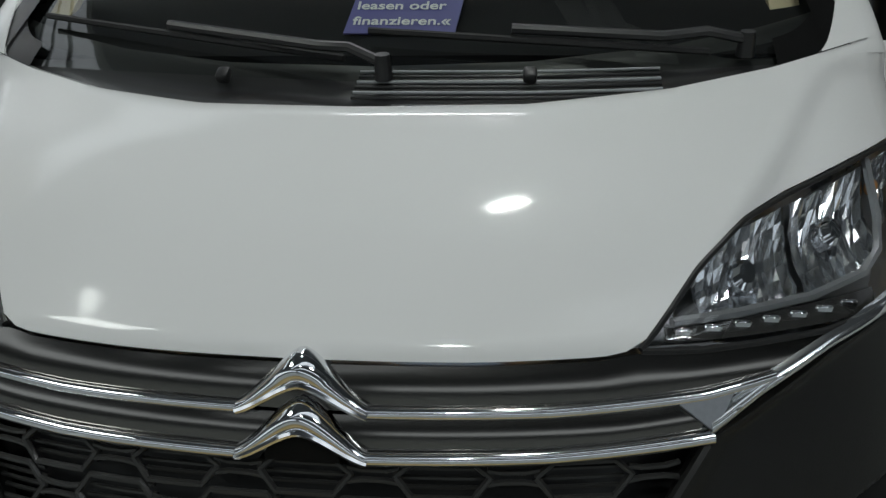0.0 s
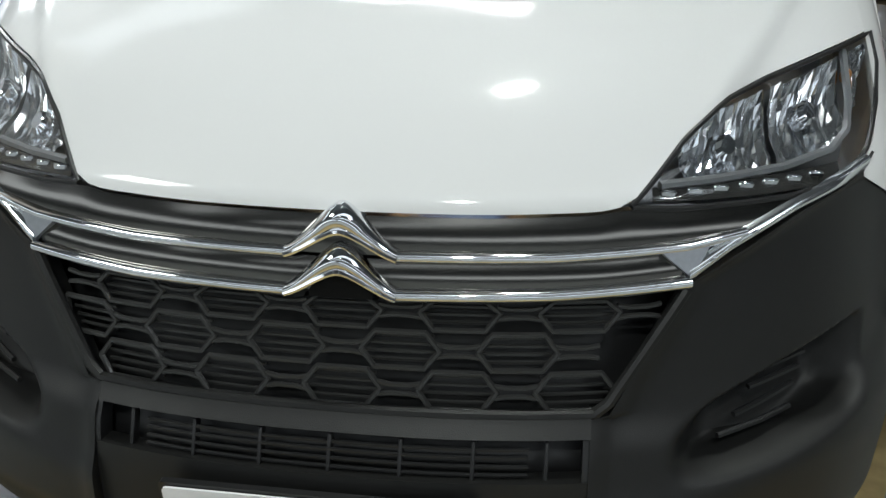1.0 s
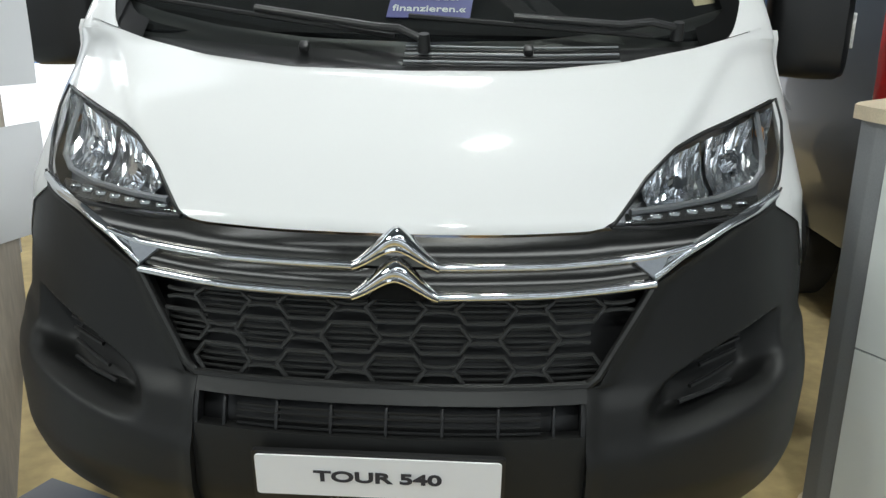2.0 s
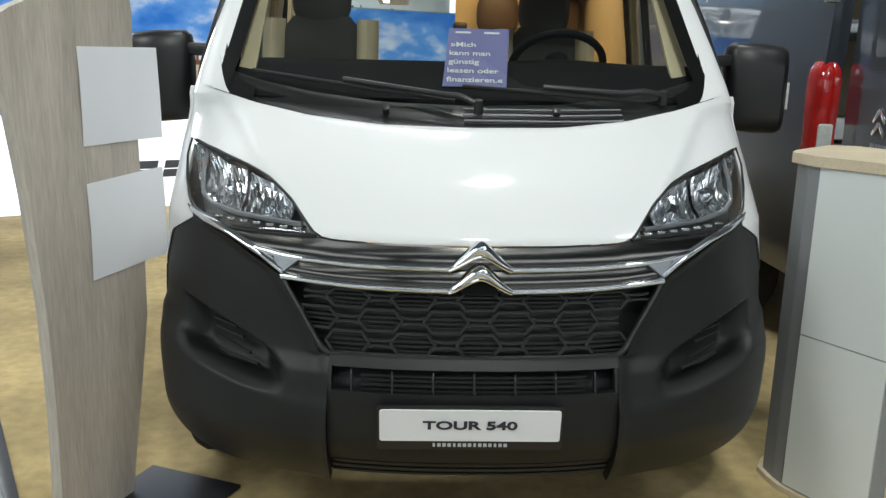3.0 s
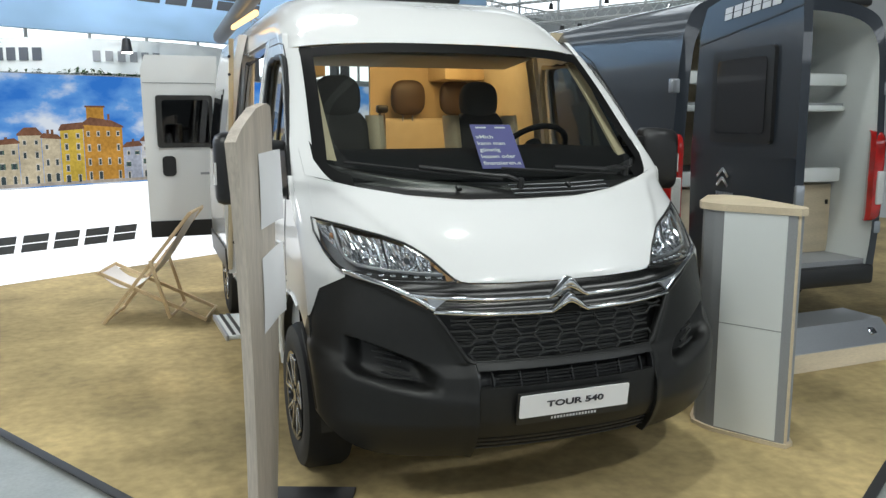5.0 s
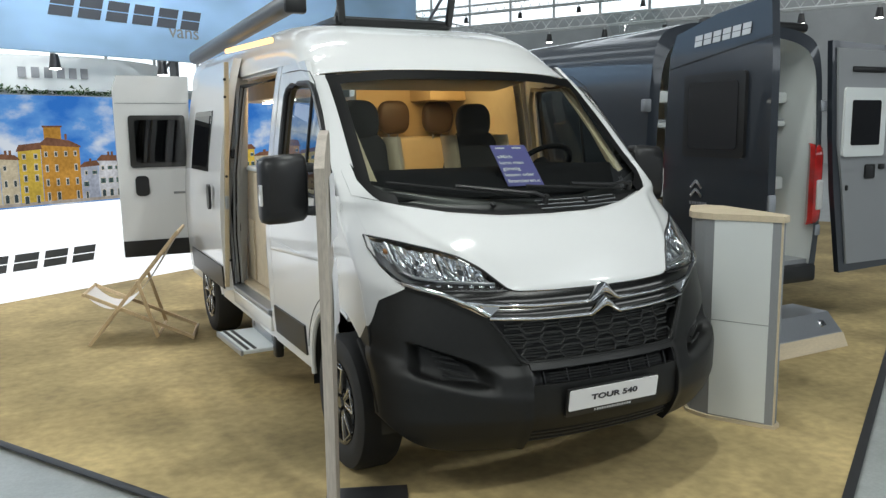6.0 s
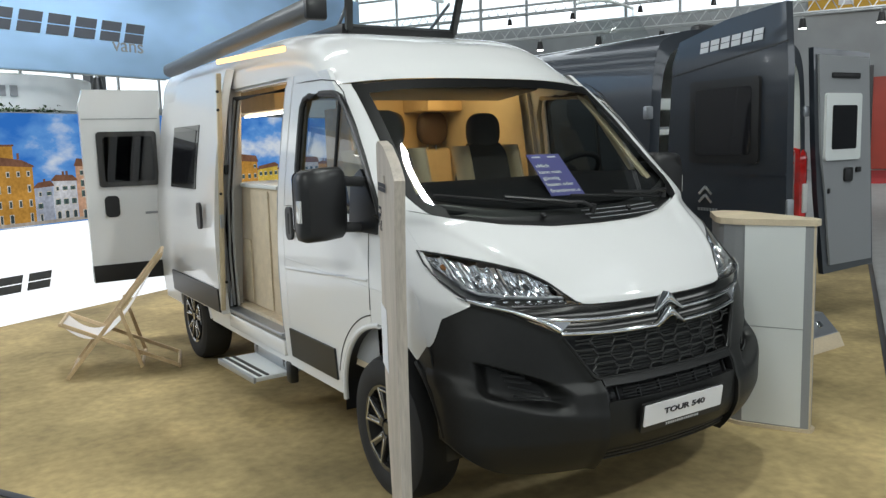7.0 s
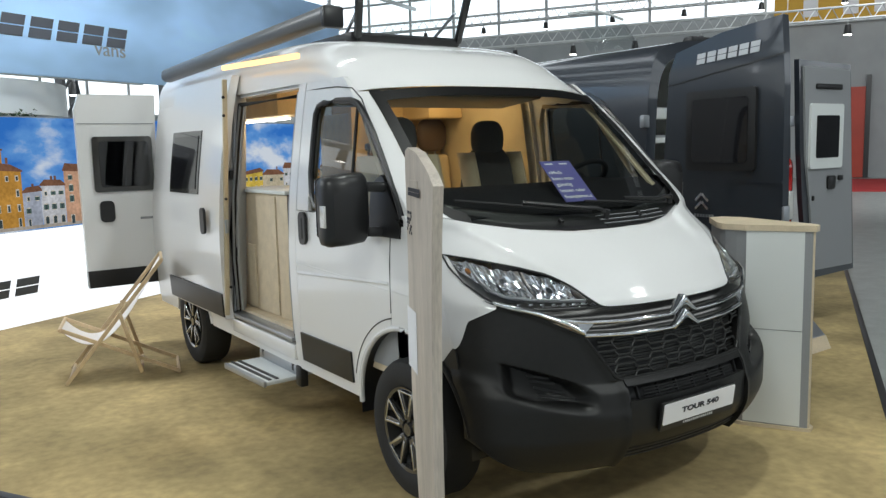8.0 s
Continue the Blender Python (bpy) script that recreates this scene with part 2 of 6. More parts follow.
AA = [0.30, 0.31, 0.31, 0.34, 0.30, 0.24, 0.16, 0.13, 0.17]
ZS = [0.25, 0.45, 0.8, 1.1, 1.45, 1.9, 2.15, 2.4]
XS = [0.985, 1.005, 1.025, 1.03, 1.012, 0.955, 0.915, 0.85]


def flank(z):
    return smooth_interp(z, ZS, XS)


def nose(x, z):
    s = min(abs(x) / flank(z), 1.0)
    xr = 0.61 + (z - 1.19) * 1.05
    ridge = (0.007 * math.exp(-((abs(x) - xr) / 0.04) ** 2) - 0.009 * (1 + math.tanh((abs(x) - xr - 0.02) / 0.022))) * float(np.interp(z, [1.08, 1.18, 1.36, 1.44], [0, 1, 1, 0]))
    return smooth_interp(z, ZC, YC) - ridge + smooth_interp(z, ZA, AA) * abs(x) ** 2.4 + float(np.interp(z, [1.2, 1.5], [0.13, 0.05])) * (1 - math.sqrt(1 - s ** 9))


def skin(x, z, off=0.0):
    """Point of the van's front at x, z, lifted off along the surface."""
    p = Vector((x, nose(x, z), z))
    if off:
        e = 0.004
        s = 1 if x >= 0 else -1
        xa, xb = (x - s * e, x)
        du = Vector((xb - xa, nose(xb, z) - nose(xa, z), 0)) * s
        dv = Vector((0, nose(x, z + e) - nose(x, z - e), 2 * e))
        p += du.cross(dv).normalized() * off
    return p


def skin_patch(x0, x1, zl, zh, nu, nv, off=0.0, skirt=0.03, ease=False):
    def f(u, v):
        if ease:
            u = math.sin(u * math.pi / 2)
        x = x0 + (x1 - x0) * u
        a, b = zl(x), zh(x)
        return skin(x, a + (b - a) * v, off)
    return grid(f, nu, nv, skirt, (0, 1, -0.1))


def side(s, y, z, off=0.0):
    return Vector((s * (flank(z) + off), y, z))


def side_patch(s, y0, y1, zl, zh, nu, nv, off=0.0, skirt=0.03):
    def f(u, v):
        y = y0 + (y1 - y0) * u
        a, b = zl(y), zh(y)
        return side(s, y, a + (b - a) * v, off)
    return grid(f, nu, nv, skirt, (-s, 0, 0))


def rim_y(z):
    """Where the front meets the flank."""
    return nose(flank(z), z)


def rim_z(y):
    lo, hi = 0.9, 2.3
    for _ in range(30):
        mid = (lo + hi) / 2
        lo, hi = (mid, hi) if rim_y(mid) < y else (lo, mid)
    return lo


def table(*pts):
    xs, ys = [p[0] for p in pts], [p[1] for p in pts]
    return lambda x: float(np.interp(abs(x), xs, ys))


van = thing("camper_van", Matrix(), "white camper van with open sliding door parked on sand-coloured carpet", "van")

HOOD_LOW = table((0, 1.040), (0.25, 1.041), (0.42, 1.045), (0.465, 1.053), (0.50, 1.085), (0.56, 1.150), (0.63, 1.198), (0.72, 1.228), (0.85, 1.262), (0.955, 1.286), (1.0, 1.30))
HOOD_TOP = table((0, 1.352), (0.3, 1.356), (0.55, 1.378), (0.75, 1.412), (0.955, 1.462))
LAMP_LOW = table((0.465, 1.05), (0.55, 1.045), (0.75, 1.05), (0.86, 1.068), (0.91, 1.10), (0.95, 1.16), (0.975, 1.24))
BAND_LOW = table((0, 0.908), (0.4, 0.915), (0.557, 0.926), (0.64, 0.965), (0.75, 1.018), (0.885, 1.066))
BUMPER_TOP = table((0.885, 1.066), (0.96, 1.02), (1.03, 0.94))

part("hood", skin_patch(-0.955, 0.955, HOOD_LOW, HOOD_TOP, 72, 22, 0.0, 0.03), WHITE, van, "glossy white bonnet")
for s in (-1, 1):
    part("fender", skin_patch(s * 0.9552, s * 1.0299, table((0.955, 1.024), (0.99, 1.0), (1.027, 0.87), (1.03, 0.86)), table((0.95, 1.46), (1.03, 1.46)), 14, 24, -0.001, 0.03, True), WHITE, van)
    part("fender_cap", skin_patch(s * 0.886, s * 0.9552, table((0.886, 1.066), (0.956, 1.023)), table((0.886, 1.068), (0.93, 1.11), (0.9552, 1.155)), 8, 4, -0.001, 0.03), WHITE, van)

PIL = lambda z: float(np.interp(z, [1.45, 1.60, 2.1], [0.925, 0.90, 0.845]))
ARCH = lambda y: 0.36 + math.sqrt(max(0.0, 0.53 ** 2 - (y - 0.985) ** 2))
ARCHR = lambda y: 0.36 + math.sqrt(max(0.0, 0.44 ** 2 - (y - 4.40) ** 2))
for s in (-1, 1):
    part("fender_side", side_patch(s, 0.565, 1.10, lambda y: max(ARCH(y), 0.95 - (y - 0.48) * 0.95), lambda y: min(1.40, rim_z(y)), 24, 10), WHITE, van)
    part("door_skin", side_patch(s, 1.105, 2.225, lambda y: max(0.46, ARCH(y)) if y < 1.52 else 0.46, lambda y: 1.42, 30, 16), WHITE, van, "white front door panel")
    part("door_frame", side_patch(s, 0.90, 2.225, lambda y: float(np.interp(y, [0.90, 0.97, 1.06, 1.50, 1.60, 2.0, 2.06, 2.065, 2.225], [1.425, 1.425, 1.55, 2.02, 2.06, 2.07, 2.02, 1.425, 1.425])), lambda y: min(2.2, rim_z(y)), 60, 8, -0.002), WHITE, van)
    w = part("door_window", side_patch(s, 0.97, 2.06, lambda y: 1.43, lambda y: float(np.interp(y, [0.97, 1.06, 1.50, 1.60, 2.0, 2.06], [1.44, 1.55, 2.02, 2.06, 2.07, 2.02])), 24, 8, -0.02, 0), SIDEGLASS, van, "tinted front door window")
    w.visible_shadow = False
    def pillar(u, v, s=s):
        z = 1.436 + 0.669 * v
        x0 = PIL(z)
        return skin(s * (x0 + (flank(z) - x0) * math.sin(u * math.pi / 2)), z, 0.0)
    part("pillar", grid(pillar, 12, 26, 0.02, (0, 1, -0.1)), WHITE, van, "white windscreen pillar")
# windscreen
scr = part("windscreen", grid(lambda u, v: skin((2 * u - 1) * (PIL(1.40 + 0.74 * v) - 0.005), 1.40 + 0.03 * abs(2 * u - 1) + (0.74 - 0.03 * abs(2 * u - 1) - 0.045 * abs(2 * u - 1) ** 3) * v, -0.012), 40, 16), GLASS, van, "clear windscreen")
scr.visible_shadow = False
bm = bmesh.new()
for s in (-1, 1):
    grid(lambda u, v: skin(s * (PIL(1.455 + 0.655 * v) - 0.062 * (1 - u)), 1.455 + 0.655 * v, 0.002), 4, 20, bm=bm)
    grid(lambda u, v: skin(s * (0.76 + 0.15 * u), HOOD_TOP(0.76 + 0.15 * u) + (0.05 + 0.12 * u ** 3) * v, 0.0), 12, 4, bm=bm)
grid(lambda u, v: skin(-0.85 + 1.70 * u, 2.085 + 0.055 * v - 0.045 * abs(2 * u - 1) ** 3, 0.002), 30, 3, bm=bm)
for s in (-1, 1):
    part("cowl_corner", skin_patch(s * 0.845, s * 0.962, HOOD_TOP, lambda x: HOOD_TOP(x) + min(0.12, 0.17 * (max(0, abs(x) - 0.845) / 0.10) ** 1.7), 16, 6, 0.004, 0.02), WHITE, van)
part("windscreen_surround", bm, FRIT, van, "black ceramic edge of the windscreen")


# roof
def roof(u, v):
    x = (2 * u - 1)
    ws = [0, 0.12, 0.26, 0.42, 0.6, 1.0]
    yc = smooth_interp(v, ws, [1.485, 1.66, 1.88, 2.25, 2.9, 5.40])
    zc = smooth_interp(v, ws, [2.142, 2.275, 2.39, 2.475, 2.52, 2.52])
    low = smooth_interp(v, ws, [2.09, 2.14, 2.19, 2.2, 2.2, 2.2])
    sag = smooth_interp(v, ws, [0.18, 0.16, 0.10, 0.03, 0, 0])
    z = zc - (zc - low) * (1 - (1 - abs(x) ** smooth_interp(v, [0, 0.2, 0.5, 1.0], [3.0, 3.6, 8.5, 9.0])) ** 0.5)
    half = flank(low) - 0.0
    return Vector((x * half, yc + sag * abs(x) ** 2.4, z))


part("roof", grid(lambda u, v: roof(0.5 - 0.5 * math.cos(u * math.pi), v), 60, 50), WHITE, van, "high white roof")

# ---- van: bumper, grille, lamps ----
def hexagon(cx, cz, w, h, cut):
    return [(cx - w / 2, cz), (cx - w / 2 + cut, cz + h / 2), (cx + w / 2 - cut, cz + h / 2), (cx + w / 2, cz), (cx + w / 2 - cut, cz - h / 2), (cx - w / 2 + cut, cz - h / 2)]


def on_skin(pts, off):
    return [skin(x, z, off) for x, z in pts]


def rope(pts, r, seg=6, bm=None, flat=1.0):
    """Rounded strip along a line of points."""
    rings = []
    for k, p in enumerate(pts):
        d = (Vector(pts[min(k + 1, len(pts) - 1)]) - Vector(pts[max(k - 1, 0)])).normalized()
        a = d.cross(Vector((0, 1, 0))).normalized()
        b = a.cross(d)
        rings.append([Vector(p) + a * (r * flat * math.cos(2 * math.pi * i / seg)) + b * (r * math.sin(2 * math.pi * i / seg)) for i in range(seg)])
    return loft(rings, bm=bm)


def fine(pts, n):
    """n steps between each pair of points."""
    out = []
    for (a, b), (c, d) in zip(pts, pts[1:]):
        out += [(a + (c - a) * k / n, b + (d - b) * k / n) for k in range(n)]
    return out + [pts[-1]]


bumper = thing("bumper", Matrix(), "", "")
bumper.parent = van
tagged(bumper, "dark grey grained plastic bumper")
GR_SIDE = lambda z: float(np.interp(z, [0.70, 0.93], [0.445, 0.575]))
for s in (-1, 1):
    # outer wing with its fog lamp pocket pressed in
    def wing(u, v, s=s):
        zb = 0.305 + 0.155 * math.sin(u * math.pi / 2) ** 6
        z = zb + v * (1.09 - zb)
        xi = 0.425 if z < 0.71 else float(np.interp(z, [0.71, 0.925, 1.02, 1.066, 1.09], [0.452, 0.572, 0.752, 0.88, 0.92]))
        xo = flank(z) if z < 0.87 else float(np.interp(z, [0.87, 1.0, 1.034, 1.066, 1.09], [flank(0.87), 0.99, 0.94, 0.888, 0.92]))
        w = math.sin(u * math.pi / 2)
        x = xi + (xo - xi) * w
        off = 0.004
        # the scoop falls from high outside to low inside
        t = (x - 0.55) / 0.38
        if 0 < t < 1:
            top = 0.652 + 0.165 * t ** 0.7
            low = 0.612 + 0.085 * t ** 1.6
            soft = lambda q: max(0.0, min(1.0, q)) ** 2 * (3 - 2 * max(0.0, min(1.0, q)))
            off -= 0.085 * soft((z - low + 0.03) / 0.06) * soft((top + 0.012 - z) / 0.022) * soft(t / 0.3) * soft((1 - t) / 0.12)
        # bold edge that frames the grille, and the lower ledge
        e = abs(x - xi)
        off += 0.012 * math.exp(-(e / 0.03) ** 2)
        zl = 0.585 + 0.17 * max(0.0, (x - 0.45) / 0.55) ** 2
        off += 0.02 / (1 + math.exp((z - zl) / 0.012)) - 0.01
        p = skin(s * x, z, off)
        if z < 0.42:
            p.y += (0.42 - z) ** 2 * 1.6
        return p
    part("bumper_wing", grid(wing, 90, 130, 0.05, (0, 1, 0)), PLASTIC, bumper)
    # side return up to the wheel arch
    def side_wing(u, v, s=s):
        z = 0.45 + 0.42 * v
        y0 = rim_y(z) - 0.003
        y1 = min(0.985 - math.sqrt(0.53 ** 2 - (z - 0.36) ** 2), 0.48 + (0.95 - z) / 0.95)
        return side(s, y0 + max(0.002, y1 - y0) * u, z, 0.003)
    part("bumper_side", grid(side_wing, 8, 20, 0.04, (-s, 0, 0)), PLASTIC, bumper)
    lip = [side(s, 0.985 + 0.535 * math.cos(radians(a)), 0.36 + 0.535 * math.sin(radians(a)), 0.004) for a in range(128, 170, 5)]
    part("arch_lip", rope(lip, 0.016, 8), PLASTIC, bumper)
    # ribs in the fog pocket
    for k in range(4):
        part("pocket_rib", rope([skin(s * x, 0.672 + 0.022 * k + 0.16 * (x - 0.66), -0.036) for x in (0.66 + 0.03 * k, 0.74, 0.80 + 0.01 * k)], 0.0055, 6), BLACK, bumper)

# middle panel with the lower intake
part("centre_panel", skin_patch(-0.42, 0.425, lambda x: 0.40, lambda x: 0.622, 30, 10, 0.006, 0.04), PLASTIC, bumper)
part("centre_strip", skin_patch(-0.42, 0.425, lambda x: 0.684, lambda x: 0.712, 30, 4, 0.012, 0.04), PLASTIC, bumper)
for s in (-1, 1):
    part("centre_cheek", skin_patch(s * 0.415, s * 0.428, lambda x: 0.40, lambda x: 0.71, 3, 12, 0.004, 0.04), BLACK, bumper)
intake = part("lower_intake", skin_patch(-0.48, 0.48, lambda x: 0.59, lambda x: 0.71, 24, 3, -0.05, 0), BLACK, bumper, "black slotted lower intake")
for k in range(4):
    part("slat", rope([skin(-0.33 + 0.66 * i / 14, 0.63 + 0.0145 * k, -0.012) for i in range(15)], 0.0035, 6), BLACK, intake)
for k in range(7):
    x = -0.36 + 0.12 * k
    bm = bmesh.new()
    bar(bm, skin(x, 0.62, -0.014), skin(x, 0.686, -0.014), 0.007, 0.02, (0, 1, 0), 0.002)
    part("slat_divider", bm, BLACK, intake)
bm = bmesh.new()
grid(lambda u, v: skin(-0.62 + 1.24 * u, 0.30 + 0.10 * v, -0.02) + Vector((0, 0.02, 0)), 30, 4, 0.04, (0, 1, 0), bm)
for k in range(3):
    rope([skin(-0.42 + 0.84 * i / 14, 0.335 + 0.022 * k, -0.008) for i in range(15)], 0.006, 6, bm)
part("lower_lip", bm, BLACK, bumper)

# number plate holder
plate = part("show_plate", extrude_outline(rounded(-0.26, -0.051, 0.26, 0.051, 0.008), 0.004, m=pose(-0.012, -0.028, 0.544, 8)), PAPER, bumper, "white show plate with black lettering")
hold = part("plate_holder", extrude_outline(rounded(-0.268, -0.082, 0.268, 0.058, 0.008), 0.012, m=pose(-0.012, -0.022, 0.544, 8)), BLACK, bumper)
words("TOUR 540", 0.037, INK, plate, pose(-0.012, -0.030, 0.545, 98), stretch=1.62, bold=0.0011)
bm = bmesh.new()
for k in range(15):
    box(bm, (0.010 if k % 4 else 0.007, 0.002, 0.011), pose(-0.115 + 0.0148 * k, -0.013, 0.478, 8))
tagged(part("web_line", bm, LETTERW, hold, "small line of pale bars"), kind="stuff")

# upper grille band, gloss dark, with two chrome lines
grille = thing("grille", Matrix(), "", "")
grille.parent = van
tagged(grille, "dark grille with chrome bars and honeycomb mesh")
BAND_TOP = lambda x: (HOOD_LOW(x) - 0.006) if abs(x) < 0.465 else LAMP_LOW(x) - 0.004
UB = table((0, 0.972), (0.45, 0.976), (0.56, 0.984))


def band(x1, zl, zh, nu, swell):
    def f(u, v):
        x = x1 * (2 * u - 1)
        a, b = zl(x), zh(x)
        return skin(x, a + (b - a) * v, swell * math.sin(math.pi * (0.15 + 0.85 * v)) - swell * 0.4)
    return grid(f, nu, 8, 0.03, (0, 1, -0.1))


part("upper_band", band(0.86, lambda x: max(UB(x), BAND_LOW(x) + 0.004), BAND_TOP, 70, 0.006), DARKCHROME, grille, "glossy dark grey upper trim")
part("lower_band", band(0.575, lambda x: BAND_LOW(x) + 0.004, lambda x: UB(x) - 0.006, 50, 0.006), DARKCHROME, grille)
part("band_gap", skin_patch(-0.57, 0.57, lambda x: 0.95, lambda x: 1.0, 30, 2, -0.025, 0), BLACK, grille)
for s in (-1, 1):
    part("chrome_bar", rope(on_skin(fine([(s * 0.085 + 0.013, 0.972), (s * 0.35, 0.975), (s * 0.56, 0.985), (s * 0.66, 1.0)], 6), 0.006), 0.009, 10), CHROME, grille, "chrome strip")
    part("chrome_bar", rope(on_skin(fine([(s * 0.085 + 0.013, 0.910), (s * 0.35, 0.915), (s * 0.572, 0.927)], 6), 0.006), 0.010, 10), CHROME, grille, "chrome strip")
    part("chrome_edge", grid(lambda u, v: skin(s * (0.567 + 0.33 * u), float(np.interp(0.567 + 0.33 * u, [0.567, 0.64, 0.75, 0.897], [0.922, 0.97, 1.022, 1.070])) + (0.034 - 0.012 * u) * v, 0.012 * math.sin(v * math.pi) + 0.003), 24, 6), REFLECTOR, grille, "chrome flash along the bumper")
    bm = bmesh.new()
    loft([[skin(s * x, z, o) for x, z in ((0.515, 0.982), (0.60, 0.988), (0.572, 0.935))] for o in (0.0, 0.012)], bm=bm)
    part("chrome_corner", bm, ALU, grille)
# the double chevron as two plain chrome angles
def chevron_rise(a):
    """Height of the angle from its feet (a = -1, 1) to its rounded tip."""
    b = 1 - math.sqrt(a * a + 0.02) / math.sqrt(1.02)
    return 0.62 * b + 0.38 * (3 * b * b - 2 * b ** 3)


for dz in (0.0, -0.063):
    def chev(u, v, dz=dz):
        a = 2 * u - 1
        x, r = 0.013 + 0.092 * a, chevron_rise(a)
        zb = 0.969 + dz + 0.048 * r
        z = zb + (0.015 + 0.034 * r) * v
        q = skin(x, min(z, 1.02), 0)
        return Vector((x, q.y - 0.010 - 0.026 * (0.35 + 0.65 * r) * math.sin((0.12 + 0.80 * v) * math.pi), z))
    part("chevron", grid(chev, 36, 8, 0.03, (0, 1, 0)), CHROME, grille, "raised chrome chevron")
    rim_line = []
    for k in range(25):
        a = 2 * k / 24 - 1
        x, r = 0.013 + 0.092 * a, chevron_rise(a)
        z = 0.971 + dz + 0.048 * r
        rim_line.append(Vector((x, skin(x, min(z, 1.02), 0).y - 0.014 - 0.012 * r, z)))
    part("chevron_edge", rope(rim_line, 0.0055, 8), CHROME, grille)
# near-black plate that paints in the shadow between and below the angles
bm = bmesh.new()
grid(lambda u, v: Vector((0.013 + (2 * u - 1) * 0.062, 0.088, 0.902 + 0.10 * v * chevron_rise(2 * u - 1))), 14, 4, 0.02, (0, 1, 0), bm)
part("emblem_shade_plate", bm, FRIT, grille)

# honeycomb: frames in front, slats behind
back = part("grille_back", skin_patch(-0.58, 0.58, lambda x: 0.715, lambda x: 0.93, 30, 6, -0.07, 0), BLACK, grille)
part("grille_frame", rope(on_skin(fine([(-0.57, 0.915), (-0.455, 0.735), (-0.43, 0.717), (0.43, 0.717), (0.455, 0.735), (0.57, 0.915)], 8), 0.0), 0.010, 8), PLASTIC, grille)
for row in range(3):
    for col in range(-4, 5):
        cx = 0.013 + col * 0.194 + (0.097 if row % 2 else 0)
        cz = 0.752 + row * 0.0655
        pts = hexagon(cx, cz, 0.132, 0.060, 0.024)
        if max(abs(p[0]) - GR_SIDE(p[1]) for p in pts) > 0.03:
            continue
        pts = [(max(-GR_SIDE(z), min(GR_SIDE(z), x)), min(z, 0.903)) for x, z in pts]
        cell = part("grille_cell", rope(on_skin(fine(pts + [pts[0]], 3), -0.010), 0.0052, 6), CELL, grille)
        for k in range(4):
            zz = cz + 0.0135 * (k - 1.5)
            w = 0.062 - 0.35 * abs(zz - cz)
            ends = [max(-GR_SIDE(zz), min(GR_SIDE(zz), cx + d)) for d in (-w, 0, w)]
            if zz < 0.9:
                part("cell_slat", rope(on_skin([(x, zz) for x in ends], -0.026), 0.0036, 6), CELL, cell)
    for col in range(-5, 5):
        cx = 0.013 + (col + 0.5) * 0.194 + (0.097 if row % 2 else 0)
        cz = 0.752 + row * 0.0655
        if abs(cx) < GR_SIDE(cz) - 0.01:
            for d in (-0.007, 0.007):
                line = [(max(-GR_SIDE(cz), min(GR_SIDE(cz), cx + e)), cz + d * k) for e, k in ((-0.036, 1.5), (-0.016, 1.0), (0.016, 1.0), (0.036, 1.5))]
                part("cell_link", rope(on_skin(line, -0.011), 0.0046, 6), CELL, grille)

